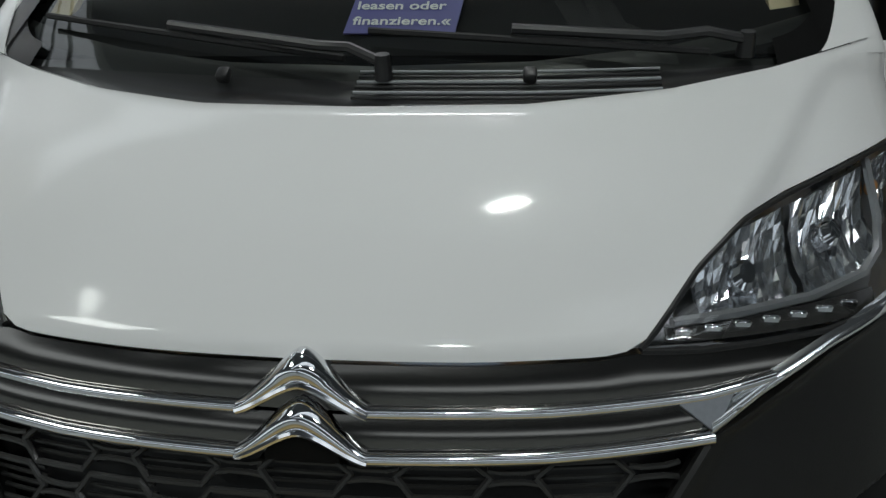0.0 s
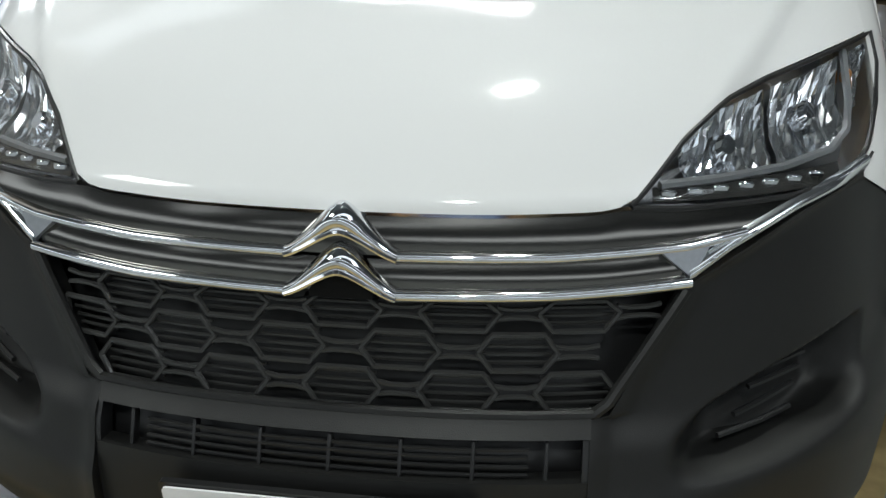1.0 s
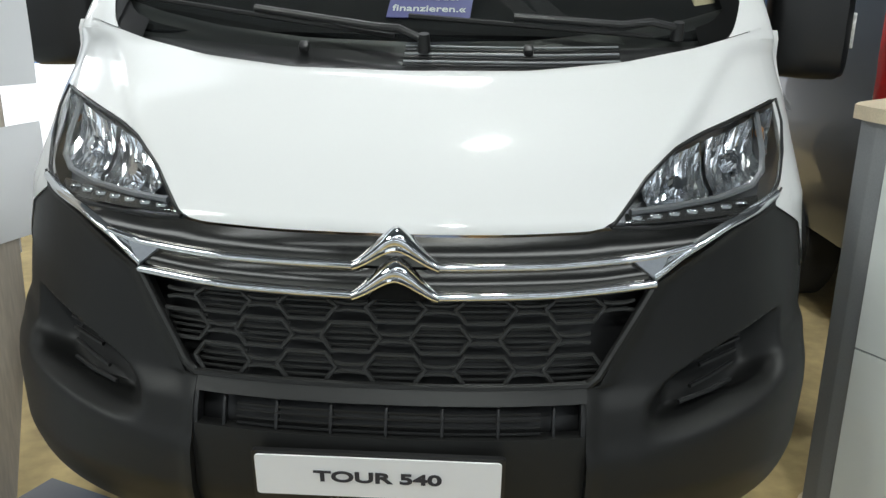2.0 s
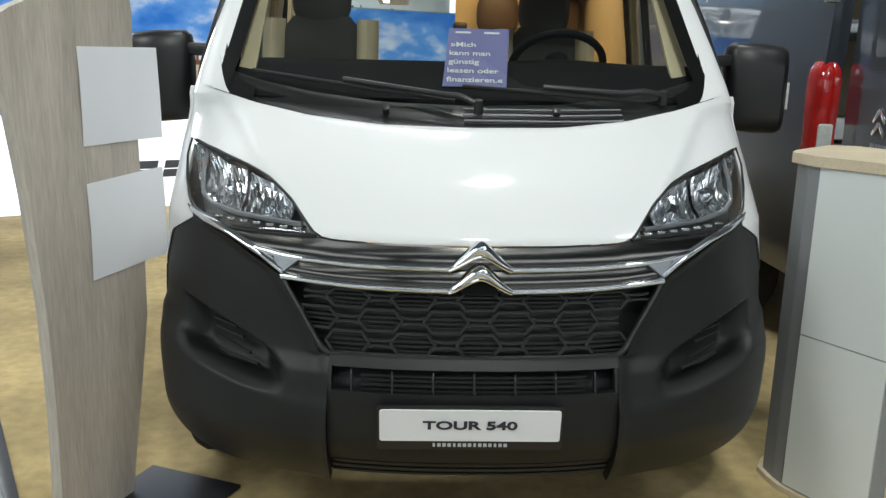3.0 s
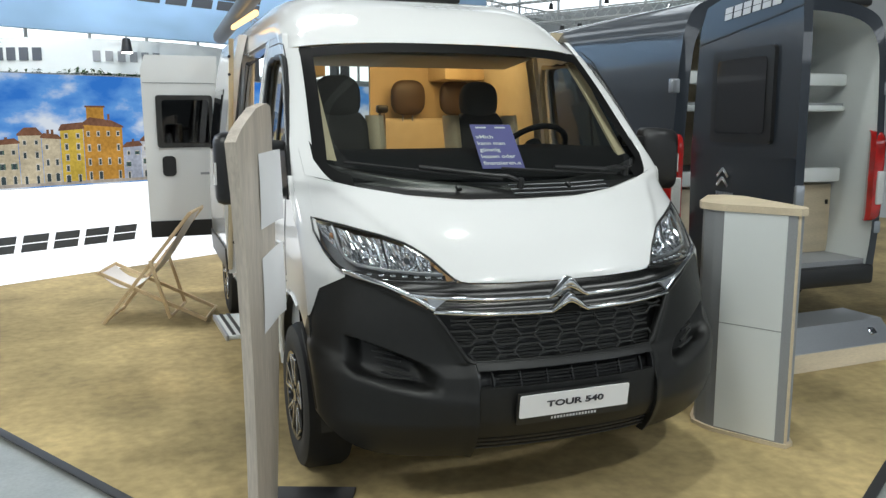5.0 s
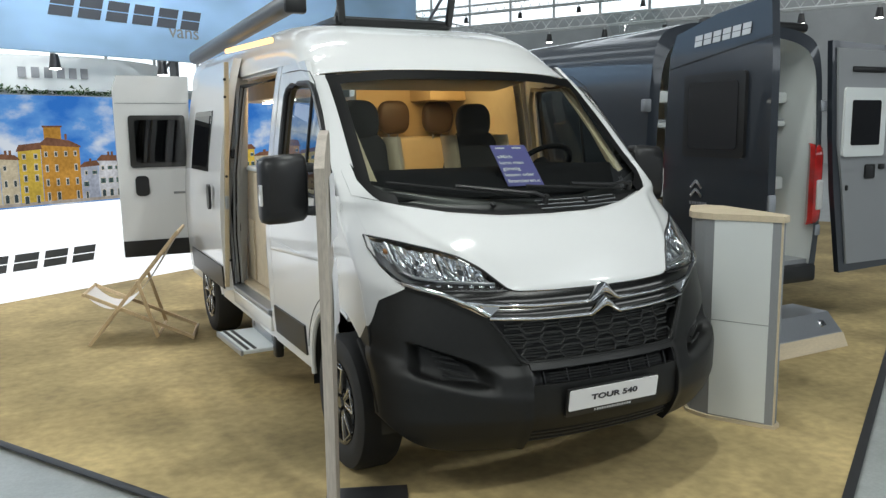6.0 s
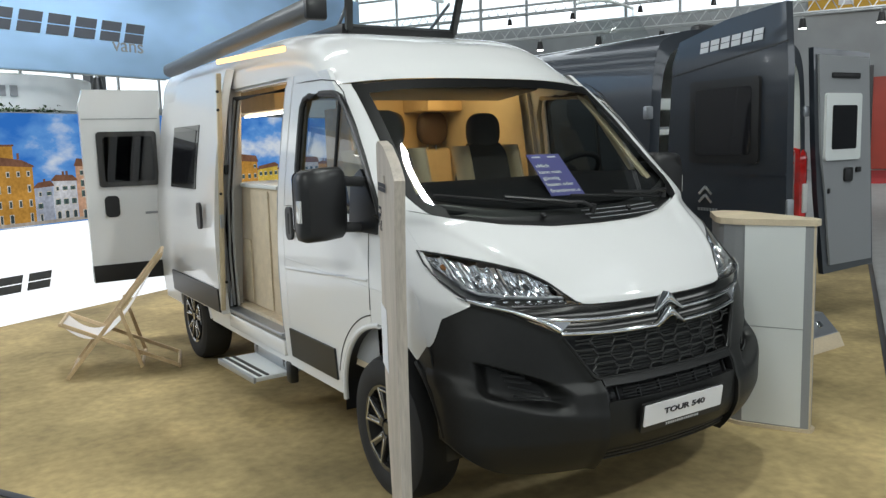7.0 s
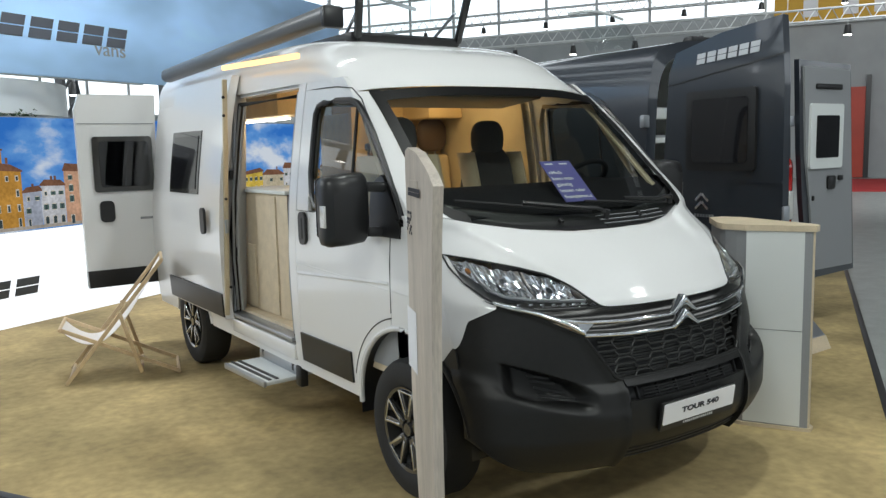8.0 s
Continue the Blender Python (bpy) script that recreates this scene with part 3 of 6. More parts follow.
# headlamps
for s in (-1, 1):
    lamp = thing("headlamp", Matrix(), "", "")
    lamp.parent = van
    tagged(lamp, "clear headlamp with faceted chrome reflectors")
    LT = lambda x: HOOD_LOW(x) - 0.006
    part("housing", skin_patch(s * 0.47, s * 0.972, lambda x: LAMP_LOW(x), LT, 26, 10, -0.06, 0), LAMPGREY, lamp)
    lens = part("lens", skin_patch(s * 0.468, s * 0.972, lambda x: LAMP_LOW(x), LT, 36, 12, -0.002, 0), LENS, lamp)
    lens.visible_shadow = False
    part("lamp_seal", rope([skin(s * x, z, 0) for x, z in [(0.47 + 0.5 * k / 24, LT(0.47 + 0.5 * k / 24)) for k in range(25)] + [(0.972 - 0.5 * k / 24, LAMP_LOW(0.972 - 0.5 * k / 24)) for k in range(25)]], 0.005, 6), BLACK, lamp)

    def reflector(x0, x1, low, high, deep, n, jitter):
        """Fluted bowl between the lamp's lower bezel and its upper edge."""
        bm = bmesh.new()
        rnd = random.Random(5)
        rows, vs = 7, []
        for i in range(n + 1):
            flute = rnd.uniform(-jitter, jitter)
            for j in range(rows + 1):
                u, v = 2 * i / n - 1, 2 * j / rows - 1
                x = (x0 + x1) / 2 + (x1 - x0) / 2 * u
                r = min(1.0, math.hypot(u, v) / 1.25)
                a, b = LAMP_LOW(x) + low(x), LT(x) - high
                z = a + max(0.004, b - a) * (v + 1) / 2
                d = -0.014 - deep * (1 - r * r) + flute + rnd.uniform(-jitter, jitter) * 0.7
                vs.append(bm.verts.new(skin(s * x, z, d)))
        for i in range(n):
            for j in range(rows):
                bm.faces.new((vs[i * (rows + 1) + j], vs[(i + 1) * (rows + 1) + j], vs[(i + 1) * (rows + 1) + j + 1], vs[i * (rows + 1) + j + 1]))
        return bm
    BEZEL = lambda x: 0.044 + 0.012 * (x - 0.55)
    part("reflector", reflector(0.728, 0.892, BEZEL, 0.010, 0.045, 20, 0.005), REFLECTOR, lamp, "chrome main reflector", smooth=False)
    part("reflector", reflector(0.560, 0.720, BEZEL, 0.010, 0.035, 20, 0.005), REFLECTOR, lamp, "chrome dipped reflector", smooth=False)
    part("reflector", reflector(0.905, 0.962, lambda x: 0.07, 0.010, 0.015, 8, 0.004), REFLECTOR, lamp, "turn signal chamber", smooth=False)
    for cx, cz in ((0.81, 1.175), (0.645, 1.135)):
        part("bulb", loft([[skin(s * (cx + r * math.cos(k * math.pi / 5)), cz + r * math.sin(k * math.pi / 5), o) for k in range(10)] for r, o in ((0.020, -0.05), (0.020, -0.026), (0.013, -0.018))]), CHROME, lamp)
    part("amber_bulb", loft([[skin(s * (0.912 + r * math.cos(k * math.pi / 4)), 1.225 + r * math.sin(k * math.pi / 4), o) for k in range(8)] for r, o in ((0.011, -0.03), (0.012, -0.02), (0.006, -0.014))]), ORANGE, lamp, "amber bulb")
    part("lamp_divider", rope([skin(s * x, z, -0.012) for x, z in ((0.52, 1.083), (0.62, 1.088), (0.74, 1.096), (0.84, 1.112), (0.88, 1.135), (0.897, 1.18), (0.90, 1.262))], 0.008, 6), LAMPGREY, lamp)
    strip = part("daylight_strip", skin_patch(s * 0.51, s * 0.86, lambda x: 1.060 + 0.02 * (x * s - 0.5), lambda x: 1.082 + 0.03 * (abs(x) - 0.5), 24, 2, -0.018, 0.01), GLOSS, lamp)
    for k in range(7):
        x = 0.535 + 0.045 * k
        c = skin(s * x, 1.072 + 0.025 * (x - 0.5), -0.014)
        part("light_cell", bx((0.026, 0.008, 0.012), Matrix.Translation(c), 0.003, 1), CHROME, strip)

# cowl, wipers, nozzles
cowl = part("cowl", grid(lambda u, v: skin(-0.93 + 1.86 * u, HOOD_TOP(-0.93 + 1.86 * u) - 0.004 + v * (0.085 + 0.01 * abs(2 * u - 1)), -0.022 + 0.006 * math.sin(v * 9)), 50, 10), BLACK, van, "black ribbed plastic cowl")
for k in range(6):
    part("cowl_rib", rope([skin(x, 1.363 + 0.0085 * k + 0.03 * max(0, abs(x) - 0.3) ** 1.3 + 0.012, -0.013) for x in [-0.02 + 0.56 * i / 10 for i in range(11)]], 0.0032, 6), GREYTRIM if k % 2 else BLACK, cowl)
for x0, x1, z1, xs, zs in ((0.70, -0.02, 1.475, 0.62, 1.44), (0.03, -0.78, 1.515, -0.02, 1.425)):
    wiper = thing("wiper", Matrix(), "", "")
    wiper.parent = van
    tagged(wiper, "black windscreen wiper")
    a, b = skin(x0, 1.405 + 0.06 * abs(x0), 0.02), skin(x1, z1, 0.012)
    mid = skin(xs - 0.08, zs, 0.035)
    part("wiper_arm", rope([a, a.lerp(mid, 0.5) + Vector((0, -0.006, 0.012)), mid, mid.lerp(b, 0.5) + Vector((0, -0.004, 0.008))], 0.010, 8), BLACK, wiper)
    part("wiper_blade", rope([skin(x0 + (x1 - x0) * t, zs - 0.012 + (z1 - zs + 0.012) * t, 0.010) for t in [0.1 + 0.09 * k for k in range(11)]], 0.007, 6), RUBBER, wiper)
    bm = bmesh.new()
    tube(bm, a + Vector((0, 0.01, -0.03)), a + Vector((0, -0.004, 0.015)), 0.018, 0.014)
    part("wiper_pivot", bm, BLACK, wiper)
for x in (-0.285, 0.30):
    c = skin(x, 1.405, -0.004)
    part("washer_nozzle", bx((0.026, 0.03, 0.022), Matrix.Translation(c) @ pose(0, 0, 0, 35), 0.006), BLACK, van)

# ---- van: flanks ----
for s in (-1, 1):
    part("door_cladding", side_patch(s, 1.56, 2.215, lambda y: 0.475, lambda y: 0.655, 12, 4, 0.012, 0.02), BLACK, van, "black side rubbing strip")
    h = part("door_handle", extrude_outline(rounded(-0.045, -0.10, 0.045, 0.10, 0.04), 0.02, m=pose(s * (flank(1.32) + 0.004), 2.10, 1.32, 0, 0, 90)), BLACK, van, "black upright door handle")
    part("grip", bx((0.012, 0.035, 0.13), pose(s * (flank(1.32) + 0.02), 2.10, 1.32), 0.005), PLASTIC, h)
    part("sill", side_patch(s, 1.50, 5.38, lambda y: 0.40 if y < 3.95 or y > 4.85 else max(0.40, ARCHR(y)), lambda y: 0.475 if y < 3.95 or y > 4.85 else max(0.475, ARCHR(y) + 0.02), 60, 3, -0.004), WHITE, van)
    m0 = Matrix.Translation((s * 1.0, 1.46, 1.42))
    mirror = thing("door_mirror", Matrix(), "", "")
    mirror.parent = van
    tagged(mirror, "large black door mirror on two arms")
    rings = []
    for t, sy, sz in ((0.0, 0.03, 0.13), (0.03, 0.05, 0.16), (0.12, 0.07, 0.178), (0.5, 0.085, 0.182), (0.85, 0.08, 0.178), (0.96, 0.055, 0.165), (1.0, 0.03, 0.14)):
        x = s * (1.09 + 0.255 * t)
        rings.append([Vector((x, 1.225 + sy * math.copysign(abs(math.cos(a)) ** 0.6, math.cos(a)), 1.495 - 0.015 * t + sz * math.copysign(abs(math.sin(a)) ** 0.5, math.sin(a)))) for a in [2 * math.pi * k / 32 for k in range(32)]])
    part("mirror_shell", loft(rings), BLACK, mirror)
    for z in (1.60, 1.37):
        bm = bmesh.new()
        bar(bm, (s * 0.96, 1.16, z - 0.01), (s * 1.12, 1.215, z), 0.06, 0.05, bevel=0.014)
        part("mirror_arm", bm, BLACK, mirror)
    part("mirror_foot", side_patch(s, 1.0, 1.30, lambda y: 1.34, lambda y: float(np.interp(y, [1.0, 1.06, 1.20, 1.30], [1.44, 1.50, 1.66, 1.60])), 10, 8, 0.012, 0.03), BLACK, mirror)
    part("mirror_glass", extrude_outline(rounded(1.11, 1.34, 1.33, 1.65, 0.03), 0.003, m=Matrix.Translation((0, 1.305, 0)) if s > 0 else Matrix.Translation((0, 1.305, 0)) @ Matrix.Diagonal((-1, 1, 1, 1))), CHROME, mirror)
    part("repeater", bx((0.012, 0.05, 0.11), pose(s * 1.343, 1.20, 1.46), 0.004), CLEARLENS, mirror)
    # wheels
    for yw in (0.985, 4.40):
        wheel = thing("wheel", Matrix.Translation((s * 0.915, yw, 0.362)) @ pose(0, 0, 0, 0, 0, 90 if s > 0 else -90), "", "")
        wheel.parent = van
        tagged(wheel, "wheel with black and silver five-spoke rim")
        prof = [(0.215, -0.10), (0.23, -0.112), (0.30, -0.118), (0.345, -0.105), (0.362, -0.075), (0.362, 0.075), (0.345, 0.105), (0.30, 0.118), (0.23, 0.112), (0.215, 0.10)]
        part("tyre", loft([[Vector((r * math.cos(2 * math.pi * k / 48), y, r * math.sin(2 * math.pi * k / 48))) for r, y in prof] for k in range(48)] + [[Vector((r, y, 0)) for r, y in prof]], closed=True, caps=False), RUBBER, wheel)
        rim = part("rim", loft([[Vector((r * math.cos(2 * math.pi * k / 40), y, r * math.sin(2 * math.pi * k / 40))) for k in range(40)] for r, y in ((0.222, -0.115), (0.205, -0.11), (0.195, -0.02), (0.06, -0.01))], caps=False), GLOSS, wheel, "black alloy rim")
        for k in range(5):
            for d in (-15, 15):
                a = radians(90 + 72 * k + d)
                a2 = radians(90 + 72 * k + d * 0.5)
                bm = bmesh.new()
                bar(bm, (0.05 * math.cos(a2), -0.094, 0.05 * math.sin(a2)), (0.205 * math.cos(a), -0.100, 0.205 * math.sin(a)), 0.036, 0.03, (0, 1, 0), 0.006)
                arm = part("spoke", bm, GLOSS, rim)
                bm = bmesh.new()
                bar(bm, (0.075 * math.cos(a2 + 0.06 * d / 15), -0.111, 0.075 * math.sin(a2 + 0.06 * d / 15)), (0.207 * math.cos(a + 0.05 * d / 15), -0.117, 0.207 * math.sin(a + 0.05 * d / 15)), 0.013, 0.006, (0, 1, 0), 0.002)
                part("spoke_face", bm, SILVER, rim, "machined silver spoke face")
            bm = bmesh.new()
            bar(bm, (0.203 * math.cos(radians(90 + 72 * k - 17)), -0.116, 0.203 * math.sin(radians(90 + 72 * k - 17))), (0.203 * math.cos(radians(90 + 72 * k + 17)), -0.116, 0.203 * math.sin(radians(90 + 72 * k + 17))), 0.010, 0.006, (0, 1, 0), 0.002)
            part("spoke_face", bm, SILVER, rim)
            a = radians(90 + 72 * k + 36)
            bm = bmesh.new()
            tube(bm, (0.06 * math.cos(a), -0.07, 0.06 * math.sin(a)), (0.06 * math.cos(a), -0.10, 0.06 * math.sin(a)), 0.011, seg=6)
            part("wheel_bolt", bm, BLACK, rim)
        bm = bmesh.new()
        tube(bm, (0, -0.06, 0), (0, -0.112, 0), 0.045, 0.032, 20)
        part("hub_cap", bm, GLOSS, rim)
        bm = bmesh.new()
        tube(bm, (0, -0.03, 0), (0, 0.0, 0), 0.15, seg=24)
        part("brake_disc", bm, ALU, wheel)
    for yw, r in ((0.985, 0.53), (4.40, 0.44)):
        lin = loft([[Vector((s * x, yw + (r - 0.015) * math.cos(radians(a)), 0.36 + (r - 0.015) * math.sin(radians(a)))) for x in (0.62, 1.0)] for a in range(-5, 186, 6)], closed=False)
        part("wheel_liner", lin, BLACK, van)

# wheel arch flanges
for s in (-1, 1):
    part("arch_flange", rope([side(s, 0.985 + 0.522 * math.cos(radians(a)), 0.36 + 0.522 * math.sin(radians(a)), -0.006) for a in range(2, 116, 6)], 0.016, 8), WHITE, van)
    part("arch_seam", rope([side(s, 0.985 + 0.575 * math.cos(radians(a)), 0.36 + 0.575 * math.sin(radians(a)), 0.0) for a in range(18, 80, 5)], 0.004, 5), BLACK, van)
    part("arch_flange", rope([side(s, 4.40 + 0.435 * math.cos(radians(a)), 0.36 + 0.435 * math.sin(radians(a)), -0.004) for a in range(5, 176, 6)], 0.014, 8), WHITE, van)
    # pressed swage over the front door, rising to the wing
    part("door_swage", rope([side(s, 1.12 + 0.10 * k, 1.10 - 0.006 * k, -0.007) for k in range(12)], 0.013, 8), WHITE, van)

# front door upper seam, rear body
for s in (-1, 1):
    part("upper_seam", rope([side(s, y, z, 0.001) for y, z in ((1.36, 1.90), (1.50, 2.06), (1.62, 2.125), (1.8, 2.145), (2.0, 2.15), (2.22, 2.15))], 0.0035, 5), BLACK, van)
    part("door_seam", rope([side(s, y, z, 0.001) for y, z in ((1.10, 1.42), (1.102, 1.2), (1.103, 0.95))], 0.003, 5), BLACK, van)
    outline = [(0.985, 1.432), (1.06, 1.55), (1.20, 1.71), (1.36, 1.88), (1.47, 1.985), (1.54, 2.035), (1.62, 2.058), (1.80, 2.066), (1.95, 2.062), (2.02, 2.045), (2.05, 2.0), (2.055, 1.85), (2.05, 1.65), (2.02, 1.53), (1.97, 1.465), (1.90, 1.437), (1.5, 1.43), (0.985, 1.432)]
    part("window_rubber", rope([side(s, y, z, -0.002) for y, z in outline], 0.019, 8), BLACK, van, "black window rubber")
    part("window_bar", rope([side(s, 1.56, 1.43, -0.012), side(s, 1.56, 2.04, -0.012)], 0.010, 6), BLACK, van)
    part("belt_crease", rope([side(s, 0.9 + 0.12 * k, 1.06 + 0.012 * k * 0.3, -0.0062) for k in range(12)], 0.008, 6), WHITE, van)
# offside flank, plain
part("flank", side_patch(1, 2.23, 5.40, lambda y: 0.46 if abs(y - 4.4) > 0.44 else max(0.46, ARCHR(y)), lambda y: 2.2, 60, 20), WHITE, van)
# nearside: pillar behind the front door, opening, panel behind
part("b_pillar", side_patch(-1, 2.23, 2.33, lambda y: 0.46, lambda y: 2.2, 3, 20, 0.0, 0.06), WHITE, van)
part("rear_quarter", side_patch(-1, 3.42, 5.40, lambda y: 0.46 if abs(y - 4.4) > 0.44 else max(0.46, ARCHR(y)), lambda y: 2.2, 40, 20, 0.0, 0.05), WHITE, van)
part("opening_head", side_patch(-1, 2.33, 3.42, lambda y: 2.18, lambda y: 2.3, 10, 3, -0.02, 0.08), WHITE, van)
bm = bmesh.new()
rope([side(-1, y, z, -0.03) for y, z in ((2.36, 0.6), (2.36, 2.13), (3.38, 2.13), (3.40, 1.2), (3.40, 0.6))], 0.022, 8, bm)
part("door_rubber", bm, RUBBER, van)
bm = bmesh.new()
box(bm, (0.14, 1.10, 0.03), pose(-0.97, 2.88, 0.585), 0.006)
part("threshold", bm, ALU, van, "grey metal door threshold")
bm = bmesh.new()
box(bm, (0.05, 1.10, 0.10), pose(-1.0, 2.88, 0.50), 0.01)
part("rocker", bm, WHITE, van)
part("running_light", bx((0.03, 1.28, 0.035), pose(-0.985, 2.80, 2.375, 2), 0.01), glowing("warm_light_strip", (1.0, 0.66, 0.30), 2.6), van, "lit warm strip light over the door")

for y, off, r in ((2.352, -0.012, 0.010), (3.33, -0.045, 0.012), (3.365, -0.02, 0.009)):
    part("opening_rail", rope([side(-1, y, z, off) for z in (0.62, 1.0, 1.45, 1.9, 2.15)], r, 6), ALU, van, "bare metal edge of the door opening")
part("head_rail", rope([side(-1, y, 2.155, -0.03) for y in (2.36, 2.7, 3.05, 3.40)], 0.014, 6), ALU, van)
for z in (0.80, 1.45, 2.05, 2.18):
    bm = bmesh.new()
    tube(bm, (-1.055 + 0.03 * max(0, z - 1.45), 3.336, z), (-1.055 + 0.03 * max(0, z - 1.45), 3.346, z), 0.011, seg=10)
    part("edge_plug", bm, BLACK, van)
part("jamb", bx((0.10, 0.03, 1.60), pose(-0.93, 3.405, 1.40, 0, 3), 0.01), ALU, van, "grey rear door jamb")
for z in (1.05, 1.62):
    part("striker", bx((0.05, 0.03, 0.07), pose(-0.98, 3.385, z), 0.008), BLACK, van)
# sliding door, pushed back along the flank
sdoor = thing("sliding_door", Matrix(), "", "")
sdoor.parent = van
tagged(sdoor, "white sliding door pushed open")
part("door_panel", side_patch(-1, 3.36, 4.66, lambda y: 0.56, lambda y: 2.34, 20, 24, 0.085, 0.06), WHITE, sdoor)
win = part("window", grid(lambda u, v: side(-1, 3.83 + 0.72 * u, 1.47 + 0.49 * v, 0.093), 6, 6, 0.02, (1, 0, 0)), GLOSS, sdoor, "black framed acrylic window")
part("pane", grid(lambda u, v: side(-1, 3.885 + 0.61 * u, 1.51 + 0.41 * v, 0.098), 6, 6, 0.004, (1, 0, 0)), BLACKGLASS, win)
h = part("door_handle", extrude_outline(rounded(-0.045, -0.10, 0.045, 0.10, 0.04), 0.02, m=pose(-(flank(1.3) + 0.11), 3.62, 1.28, 0, 0, 90)), BLACK, sdoor, "black upright door handle")
part("rubbing_strip", side_patch(-1, 3.37, 4.65, lambda y: 0.575, lambda y: 0.75, 10, 3, 0.098, 0.02), BLACK, sdoor, "black side rubbing strip")
part("front_edge", bx((0.035, 0.025, 1.72), pose(-(1.05), 3.355, 1.45, 0, 2.6), 0.006), CREAM, sdoor, "pale lining on the door edge")
part("lock_plate", bx((0.03, 0.02, 0.10), pose(-1.06, 3.34, 1.25), 0.004), ALU, sdoor)
part("seam_line", rope([side(-1, 3.38, 2.05, 0.087), side(-1, 4.64, 2.05, 0.087)], 0.005, 5), GREYTRIM, sdoor)

# rear door swung right round to face forward
rdoor = thing("rear_door", Matrix(), "", "")
rdoor.parent = van
tagged(rdoor, "white rear door swung wide open")
part("door_panel", extrude_outline([(-1.63, 0.585), (-1.0, 0.585), (-0.94, 2.33), (-1.60, 2.33), (-1.645, 2.2), (-1.64, 1.5)], 0.06, m=Matrix.Translation((0, 5.40, 0))), WHITE, rdoor, smooth=False)
part("rubbing_strip", extrude_outline([(-1.625, 0.59), (-1.02, 0.59), (-1.02, 0.745), (-1.632, 0.745)], 0.02, m=Matrix.Translation((0, 5.385, 0))), BLACK, rdoor, "black lower strip")
win = part("window", extrude_outline(rounded(-1.525, 1.455, -1.0, 1.955, 0.03), 0.03, m=Matrix.Translation((0, 5.375, 0))), GLOSS, rdoor, "black framed rear window")
part("pane", extrude_outline(rounded(-1.47, 1.50, -1.04, 1.91, 0.03), 0.004, m=Matrix.Translation((0, 5.368, 0))), DARKGLASS, win)
part("handle", extrude_outline(rounded(-1.49, 1.18, -1.365, 1.375, 0.04), 0.02, m=Matrix.Translation((0, 5.38, 0))), BLACK, rdoor, "black door handle")
part("badge", bx((0.16, 0.006, 0.022), pose(-1.06, 5.395, 1.20), 0.002), GREYTRIM, rdoor)
part("seam_line", bx((0.66, 0.006, 0.006), pose(-1.3, 5.396, 2.07)), GREYTRIM, rdoor)

# awning, roof hatch, step, script
aw = thing("awning", Matrix(), "", "")
aw.parent = van
tagged(aw, "grey rolled awning case along the roof")
rings = []
for y, k in ((1.80, 0.9), (1.81, 1.0), (4.92, 1.0), (4.93, 0.9)):
    dz = 0.015 - 0.025 * (y - 1.8)
    rings.append([Vector((-0.94 + k * 0.062 * math.cos(a), y, 2.53 + dz + k * 0.058 * math.copysign(abs(math.sin(a)) ** 0.7, math.sin(a)))) for a in [2 * math.pi * i / 16 for i in range(16)]])
part("case", loft(rings), AWNING, aw)
part("end_cap", bx((0.135, 0.05, 0.125), pose(-0.94, 1.79, 2.53), 0.02), BLACK, aw)
hatch = thing("roof_hatch", Matrix(), "", "")
hatch.parent = van
tagged(hatch, "open black-framed roof skylight")
bm = bmesh.new()
for a, b in (((-0.41, 2.45, 2.53), (0.41, 2.45, 2.53)), ((-0.41, 2.45, 2.53), (-0.52, 2.2, 2.86)), ((0.41, 2.45, 2.53), (0.34, 2.2, 2.86)), ((-0.52, 2.2, 2.86), (0.34, 2.2, 2.86))):
    bar(bm, a, b, 0.05, 0.04, (0, 1, 0.4), 0.01)
part("frame", bm, BLACK, hatch)
part("pane", grid(lambda u, v: Vector((-0.40 - 0.10 * v + (0.80 + 0.03 * v) * u, 2.45 - 0.25 * v - 0.03 * math.sin(math.pi * u) * math.sin(math.pi * v), 2.54 + 0.31 * v)), 10, 6), ACRYLIC, hatch, "clear acrylic pane")
part("rim", bx((0.9, 0.62, 0.06), pose(0, 2.78, 2.54), 0.015), BLACK, hatch)
for s in (-1, 1):
    bm = bmesh.new()
    tube(bm, (s * 0.36, 2.75, 2.55), (s * 0.38 - 0.06, 2.35, 2.72), 0.012)
    part("stay", bm, ALU, hatch)
step = thing("entry_step", Matrix(), "", "")
step.parent = van
tagged(step, "pulled-out aluminium entry step")
part("tread", bx((0.30, 0.62, 0.03), pose(-1.08, 2.69, 0.315, 0, 0, 3), 0.008), PALE, step)
for k in range(2):
    part("grip_strip", bx((0.022, 0.60, 0.006), pose(-1.19 + 0.05 * k, 2.69, 0.333, 0, 0, 3)), BLACK, step)
part("front_edge", bx((0.02, 0.63, 0.04), pose(-1.235, 2.68, 0.315, 0, 0, 3), 0.005), ALU, step)
part("box", bx((0.12, 0.66, 0.07), pose(-0.93, 2.69, 0.36), 0.01), ALU, step)
for y in (2.45, 2.95):
    part("bracket", bx((0.14, 0.05, 0.12), pose(-0.92, y, 0.40), 0.01), BLACK, step)
part("jack", bx((0.06, 0.08, 0.14), pose(-0.98, 2.33, 0.34), 0.015), BLACK, step)

part("roof_camera", bx((0.03, 0.02, 0.012), Matrix.Translation((0.16, 1.74, 2.28)), 0.004), BLACK, van)


